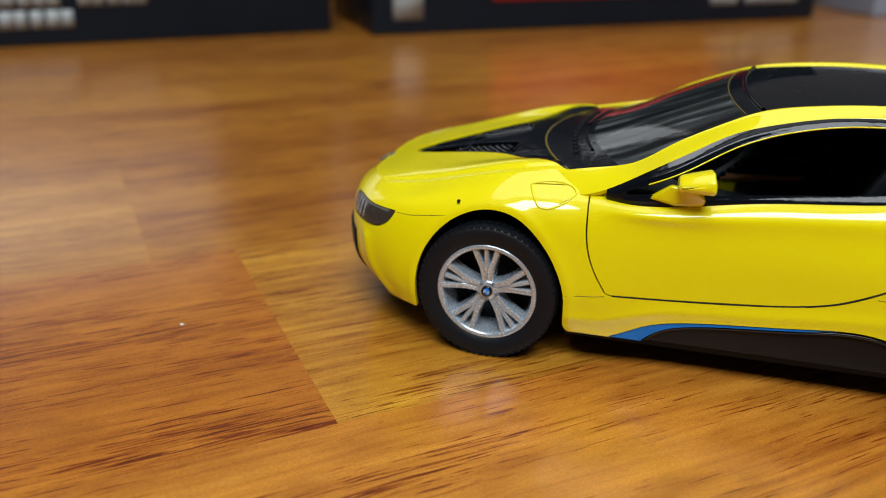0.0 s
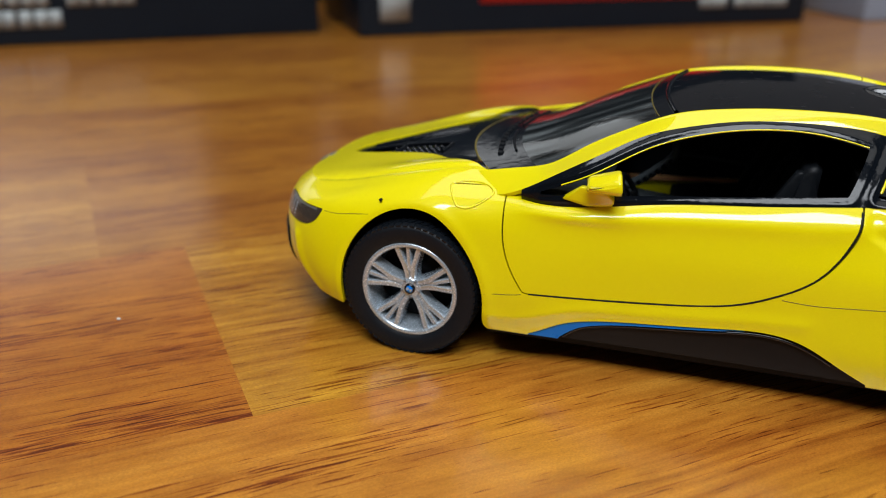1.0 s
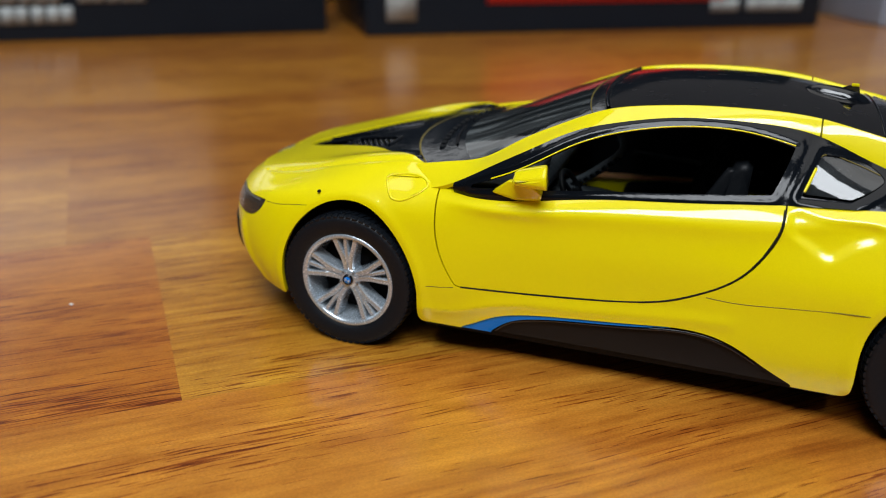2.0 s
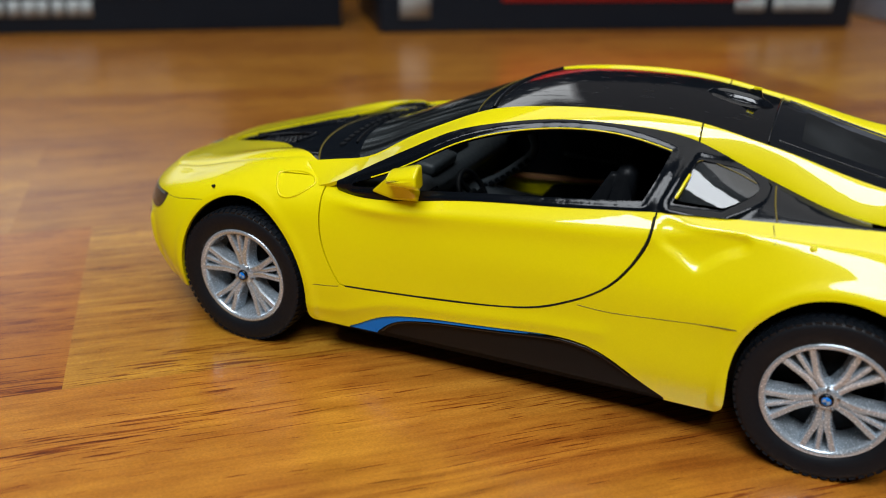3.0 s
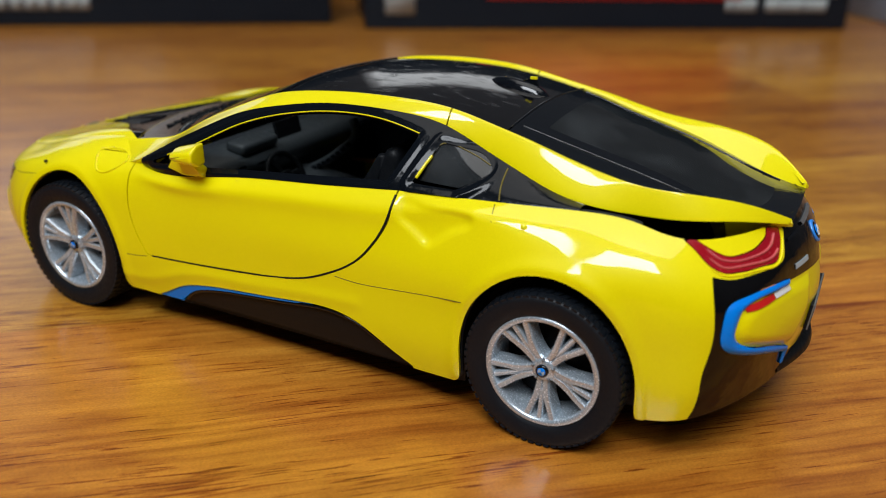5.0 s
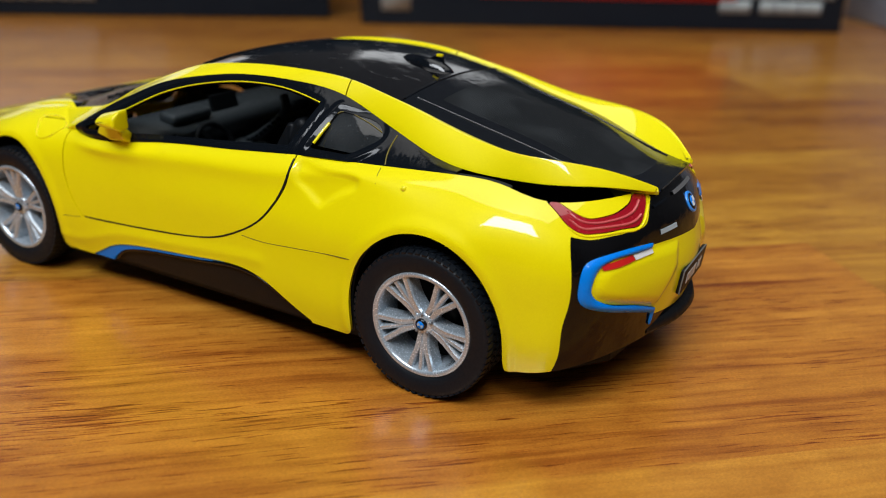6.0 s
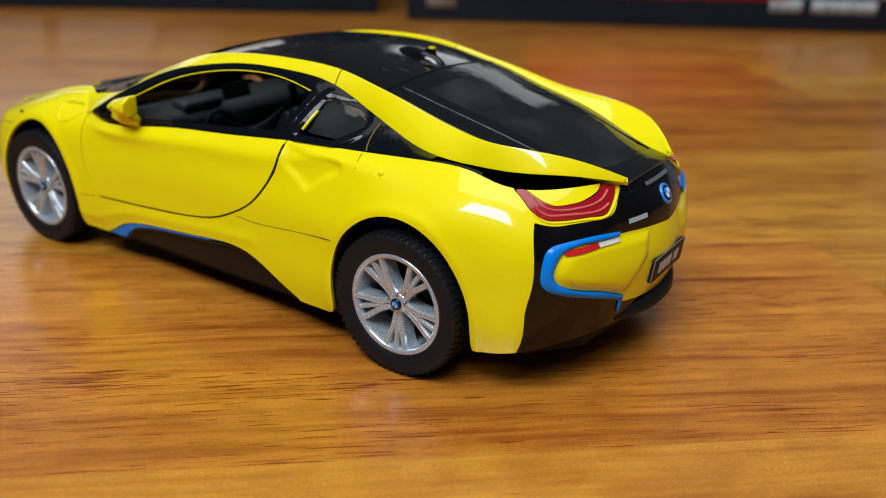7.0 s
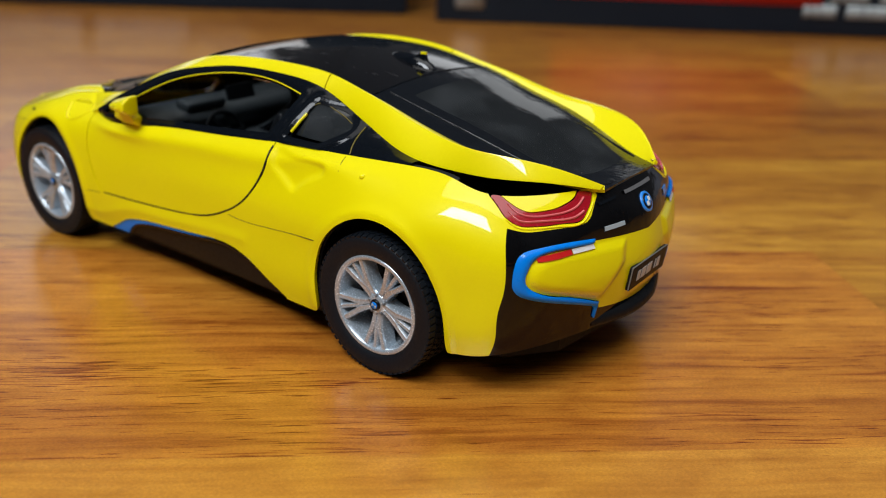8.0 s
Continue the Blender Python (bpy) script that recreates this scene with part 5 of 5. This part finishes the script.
    wire(m, joined(cluster, 0.5, grain_at(80.0, 2300.0, 1.0, 0.15)), "Value", few, 2)
    wire(m, few, "Value", dash, "Fac")
    grit = ramp(m, [(0.3, (0.84, 0.83, 0.81)), (0.52, (1, 1, 1)), (0.72, (1.14, 1.15, 1.2))])
    wire(m, speck, "Fac", grit, "Fac")
    blotch = ramp(m, [(0.32, (0.84, 0.78, 0.72)), (0.5, (1, 1, 1)), (0.68, (1.1, 1.12, 1.1))])
    wire(m, mottle, "Fac", blotch, "Fac")

    def times(a, out, b, out2):
        x = node(m, "ShaderNodeMixRGB", Fac=1.0)
        x.blend_type = "MULTIPLY"
        wire(m, a, out, x, 1)
        wire(m, b, out2, x, 2)
        return x

    last = times(times(times(times(times(colour, "Color", dash, "Color"), "Color", line, "Color"), "Color", vein, "Color"), "Color", grit, "Color"), "Color", times(blotch, "Color", info, "Color"), "Color")
    wire(m, last, "Color", b, "Base Color")
    dirt = noise_at(30.0, (1, 1, 1), 5.0)
    mr = node(m, "ShaderNodeMapRange")
    mr.inputs["To Min"].default_value, mr.inputs["To Max"].default_value = 0.30, 0.46
    wire(m, dirt, "Fac", mr, "Value")
    wire(m, mr, "Result", b, "Roughness")
    bump = node(m, "ShaderNodeBump", Strength=0.12, Distance=0.0002)
    wire(m, pores, "Fac", bump, "Height")
    wire(m, bump, "Normal", b, "Normal")
    return m


WOOD = wood_material()
floor_bm = box(4.4, 4.4, 0.02, 0, (0, 0, -0.0125), (0, 0, -GRAIN_TURN))
floor = tagged(part("floor", floor_bm, WOOD, None, smooth=False), "orange-brown wood laminate floor in three-strip planks", "floor", kind="structure")
floor.rotation_euler = (0, 0, radians(GRAIN_TURN))
STRIP, Q0 = 0.062, -0.0284
rng = random.Random(7)
KNOWN = {0: -0.0421, 1: -0.0570, 2: 0.196, -1: 0.125}
DARK_TONE, LIGHT_TONE, MID_TONE = (0.85, 0.63, 0.46), (1.02, 1.05, 0.98), (0.79, 0.68, 0.60)
for row in range(-5, 9):
    y0 = Q0 + row * STRIP
    cuts = [KNOWN.get(row, rng.uniform(-0.3, 0.1))]
    while cuts[-1] < 0.6:
        cuts.append(cuts[-1] + rng.uniform(0.34, 0.46))
    while cuts[0] > -0.6:
        cuts.insert(0, cuts[0] - rng.uniform(0.34, 0.46))
    for a, b in zip(cuts, cuts[1:]):
        ob = part("plank", box(b - a, STRIP, 0.0025, 0.000008), WOOD, floor, smooth=False)
        ob.location = ((a + b) / 2, y0 + STRIP / 2, -0.00125)
        # rows beyond the car get a darker tone for the duller light there
        g = rng.uniform(0.70, 0.88) if row > 1 else rng.uniform(0.86, 1.06)
        tone = (g, g * rng.uniform(0.86, 0.98), g * 0.88)
        if row == 0:
            tone = DARK_TONE if b < 0 else LIGHT_TONE
        elif row == 1:
            tone = (0.95, 0.92, 0.90) if b < 0 else MID_TONE
        elif row == -1:
            tone = LIGHT_TONE if a > 0.1 else (1.02, 0.87, 0.90)
        elif row == 2:
            tone = MID_TONE if a < 0.19 else LIGHT_TONE
        pores = 1.0 if row == 0 and b < 0 else 0.6 if row == -1 and a < 0.1 else 0.0 if row < 0 else 0.7
        ob.color = (*tone, pores)

crumb = bmesh.new()
bmesh.ops.create_icosphere(crumb, subdivisions=2, radius=0.00028, matrix=Matrix.Diagonal((1.3, 0.9, 0.5, 1)))
crumb_ob = tagged(part("crumb", crumb, WHITE_PAINT, None), "tiny pale crumb lying on the wood floor", "crumb")
crumb_ob.location = (-0.0464, -0.0316, 0.00018)

# ---- boxes behind ----
BOX_DARK = material("dark_printed_card", (0.006, 0.011, 0.018), 0.45, coat=0.0, spec=0.2)
grain(BOX_DARK, 60.0, 0.3, 0.45, strength=0.05, distance=0.0005)
CARD_WHITE = material("white_print", (0.33, 0.36, 0.36), 0.5)
CARD_RED = material("red_print", (0.6, 0.02, 0.015), 0.45)
CARD_PALE = material("pale_grey_print", (0.84, 0.85, 0.85), 0.5)
CARD_GREY = material("grey_blue_card", (0.22, 0.25, 0.31), 0.5)


def carton(m, sx, sy, sz, label):
    c = empty("carton", label, "box", m, group="boxes behind the car")
    part("carton_body", box(sx, sy, sz, 0.0015, (0, 0, sz / 2)), BOX_DARK, c)
    return c


def print_bar(c, sy, x0, x1, z0, z1, mat, name="print_bar"):
    part(name, box(x1 - x0, 0.0006, z1 - z0, 0.0, ((x0 + x1) / 2, -sy / 2 - 0.0004, (z0 + z1) / 2)), mat, c)


def lettering(c, sy, u0, u1, z0, z1, words, mat=None):
    """A line of unreadable lettering: plain bars, one a letter, with gaps between the words."""
    letters = words * 2
    w = (u1 - u0) / letters
    for i in range(letters):
        if i % 9 != 4:
            print_bar(c, sy, u0 + i * w, u0 + (i + 0.78 + 0.08 * (i % 3)) * w, z0, z1, mat or CARD_WHITE)


one = carton(pose(-0.2766, 0.2122, 0, 0, 0, 38.7), 0.26, 0.09, 0.11, "dark printed carton with a pale panel and blurred white lettering bars")
lettering(one, 0.09, -0.118, 0.017, 0.0076, 0.0148, 11)
lettering(one, 0.09, -0.118, 0.048, 0.0163, 0.0235, 14)
print_bar(one, 0.09, -0.128, 0.070, 0.027, 0.106, CARD_PALE, "pale_panel")
two = carton(pose(-0.0461, 0.3616, 0, 0, 0, 35.0), 0.252, 0.09, 0.11, "dark printed carton with a red panel and white bars")
print_bar(two, 0.09, -0.116, -0.1015, 0.0072, 0.026, CARD_WHITE)
print_bar(two, 0.09, -0.066, 0.066, 0.0146, 0.042, CARD_RED, "red_panel")
lettering(two, 0.09, 0.058, 0.118, 0.0092, 0.0155, 7)
lettering(two, 0.09, 0.070, 0.120, 0.017, 0.022, 5)
for c in (one, two):
    w = 0.26 if c is one else 0.252
    part("carton_lid", box(w - 0.001, 0.089, 0.0012, 0.0004, (0, 0, 0.1108)), BOX_DARK, c, smooth=False)
# box added so that the gap between the cartons stays dark
behind = carton(pose(-0.215, 0.425, 0, 0, 0, 36.0), 0.14, 0.06, 0.10, "plain dark box added to fill the gap between two cartons")
part("carton_lid", box(0.139, 0.059, 0.0012, 0.0004, (0, 0, 0.1008)), BOX_DARK, behind, smooth=False)
grey = empty("grey_carton", "grey-blue carton standing behind the dark cartons", "box", pose(0.165, 0.485, 0, 0, 0, 30))
part("carton_body", box(0.16, 0.08, 0.06, 0.0015, (0, 0, 0.03)), CARD_GREY, grey)
part("carton_lid", box(0.159, 0.079, 0.0012, 0.0004, (0, 0, 0.0608)), CARD_GREY, grey, smooth=False)

# ---- the unseen room, assumed; dark so that the gloss reflects little ----
PLASTER = material("dark_plaster", (0.034, 0.036, 0.041), 0.85)
grain(PLASTER, 40.0, 0.75, 0.9, strength=0.1, distance=0.001)
FRAME_PAINT = material("grey_frame_paint", (0.35, 0.36, 0.37), 0.5)
grain(FRAME_PAINT, 90.0, 0.4, 0.6, strength=0.08, distance=0.0005)
X0, X1, Y0, Y1, HIGH, THICK = -1.75, 2.15, -1.15, 2.0, 3.0, 0.1


def wall(name, length, m, hole=None):
    """A wall of its own thickness with one opening (from, to, sill, head) cut through it."""
    bm = bmesh.new()
    pieces = [(0, length, 0, HIGH)]
    if hole:
        a, b, lo, hi = hole
        pieces = [(0, a, 0, HIGH), (b, length, 0, HIGH), (a, b, 0, lo), (a, b, hi, HIGH)]
    for a, b, lo, hi in pieces:
        if b - a > 0 and hi - lo > 0:
            bmesh.ops.create_cube(bm, size=1.0, matrix=Matrix.Translation(((a + b) / 2, THICK / 2, (lo + hi) / 2)) @ Matrix.Diagonal((b - a, THICK, hi - lo, 1)))
    ob = tagged(part(name, bm, PLASTER, None, smooth=False), "unseen plain dark grey wall, assumed", "wall", kind="structure")
    ob.matrix_world = m
    return ob


def window_frame(name, m, a, b, lo, hi, bars):
    """A painted frame with upright bars, set in an opening."""
    w = empty(name, "unseen grey painted frame, added round a lamp in the wall", "window", m, kind="structure")
    for x0, x1, z0, z1 in [(a, a + 0.03, lo, hi), (b - 0.03, b, lo, hi), (a + 0.03, b - 0.03, lo, lo + 0.03), (a + 0.03, b - 0.03, hi - 0.03, hi)]:
        part("window_frame", box(x1 - x0, 0.04, z1 - z0, 0.003, ((x0 + x1) / 2, 0.024, (z0 + z1) / 2)), FRAME_PAINT, w, smooth=False)
    for k in range(bars):
        x = a + (b - a) * (k + 1) / (bars + 1)
        part("mullion", box(0.025, 0.03, hi - lo - 0.06, 0.003, (x, 0.024, (lo + hi) / 2)), FRAME_PAINT, w, smooth=False)


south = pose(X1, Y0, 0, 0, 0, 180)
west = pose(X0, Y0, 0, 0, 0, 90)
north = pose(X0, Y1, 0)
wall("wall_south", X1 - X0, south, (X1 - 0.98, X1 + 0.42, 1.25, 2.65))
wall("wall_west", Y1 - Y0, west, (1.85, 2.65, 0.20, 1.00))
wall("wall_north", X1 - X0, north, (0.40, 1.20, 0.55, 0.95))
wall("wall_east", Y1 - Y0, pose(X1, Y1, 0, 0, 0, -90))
# unseen frames, added so that the lamps sit in openings
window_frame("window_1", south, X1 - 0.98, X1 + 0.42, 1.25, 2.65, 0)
window_frame("lamp_opening_2", west, 1.85, 2.65, 0.20, 1.00, 0)
window_frame("lamp_opening_3", north, 0.40, 1.20, 0.55, 0.95, 0)
tagged(part("ceiling", box(X1 - X0 + 0.2, Y1 - Y0 + 0.2, 0.1, 0, ((X0 + X1) / 2, (Y0 + Y1) / 2, HIGH + 0.05)), PLASTER, None, smooth=False), "unseen plain dark grey ceiling, assumed", "ceiling", kind="structure")
# housing added for the made-up overhead fill
panel = empty("overhead_fill_panel", "unseen square panel, added under the ceiling for overhead fill light", "ceiling light", pose(0.20, 0.50, HIGH))
part("fill_housing", box(2.66, 2.66, 0.03, 0.003, (0, 0, -0.0172)), FRAME_PAINT, panel, smooth=False)
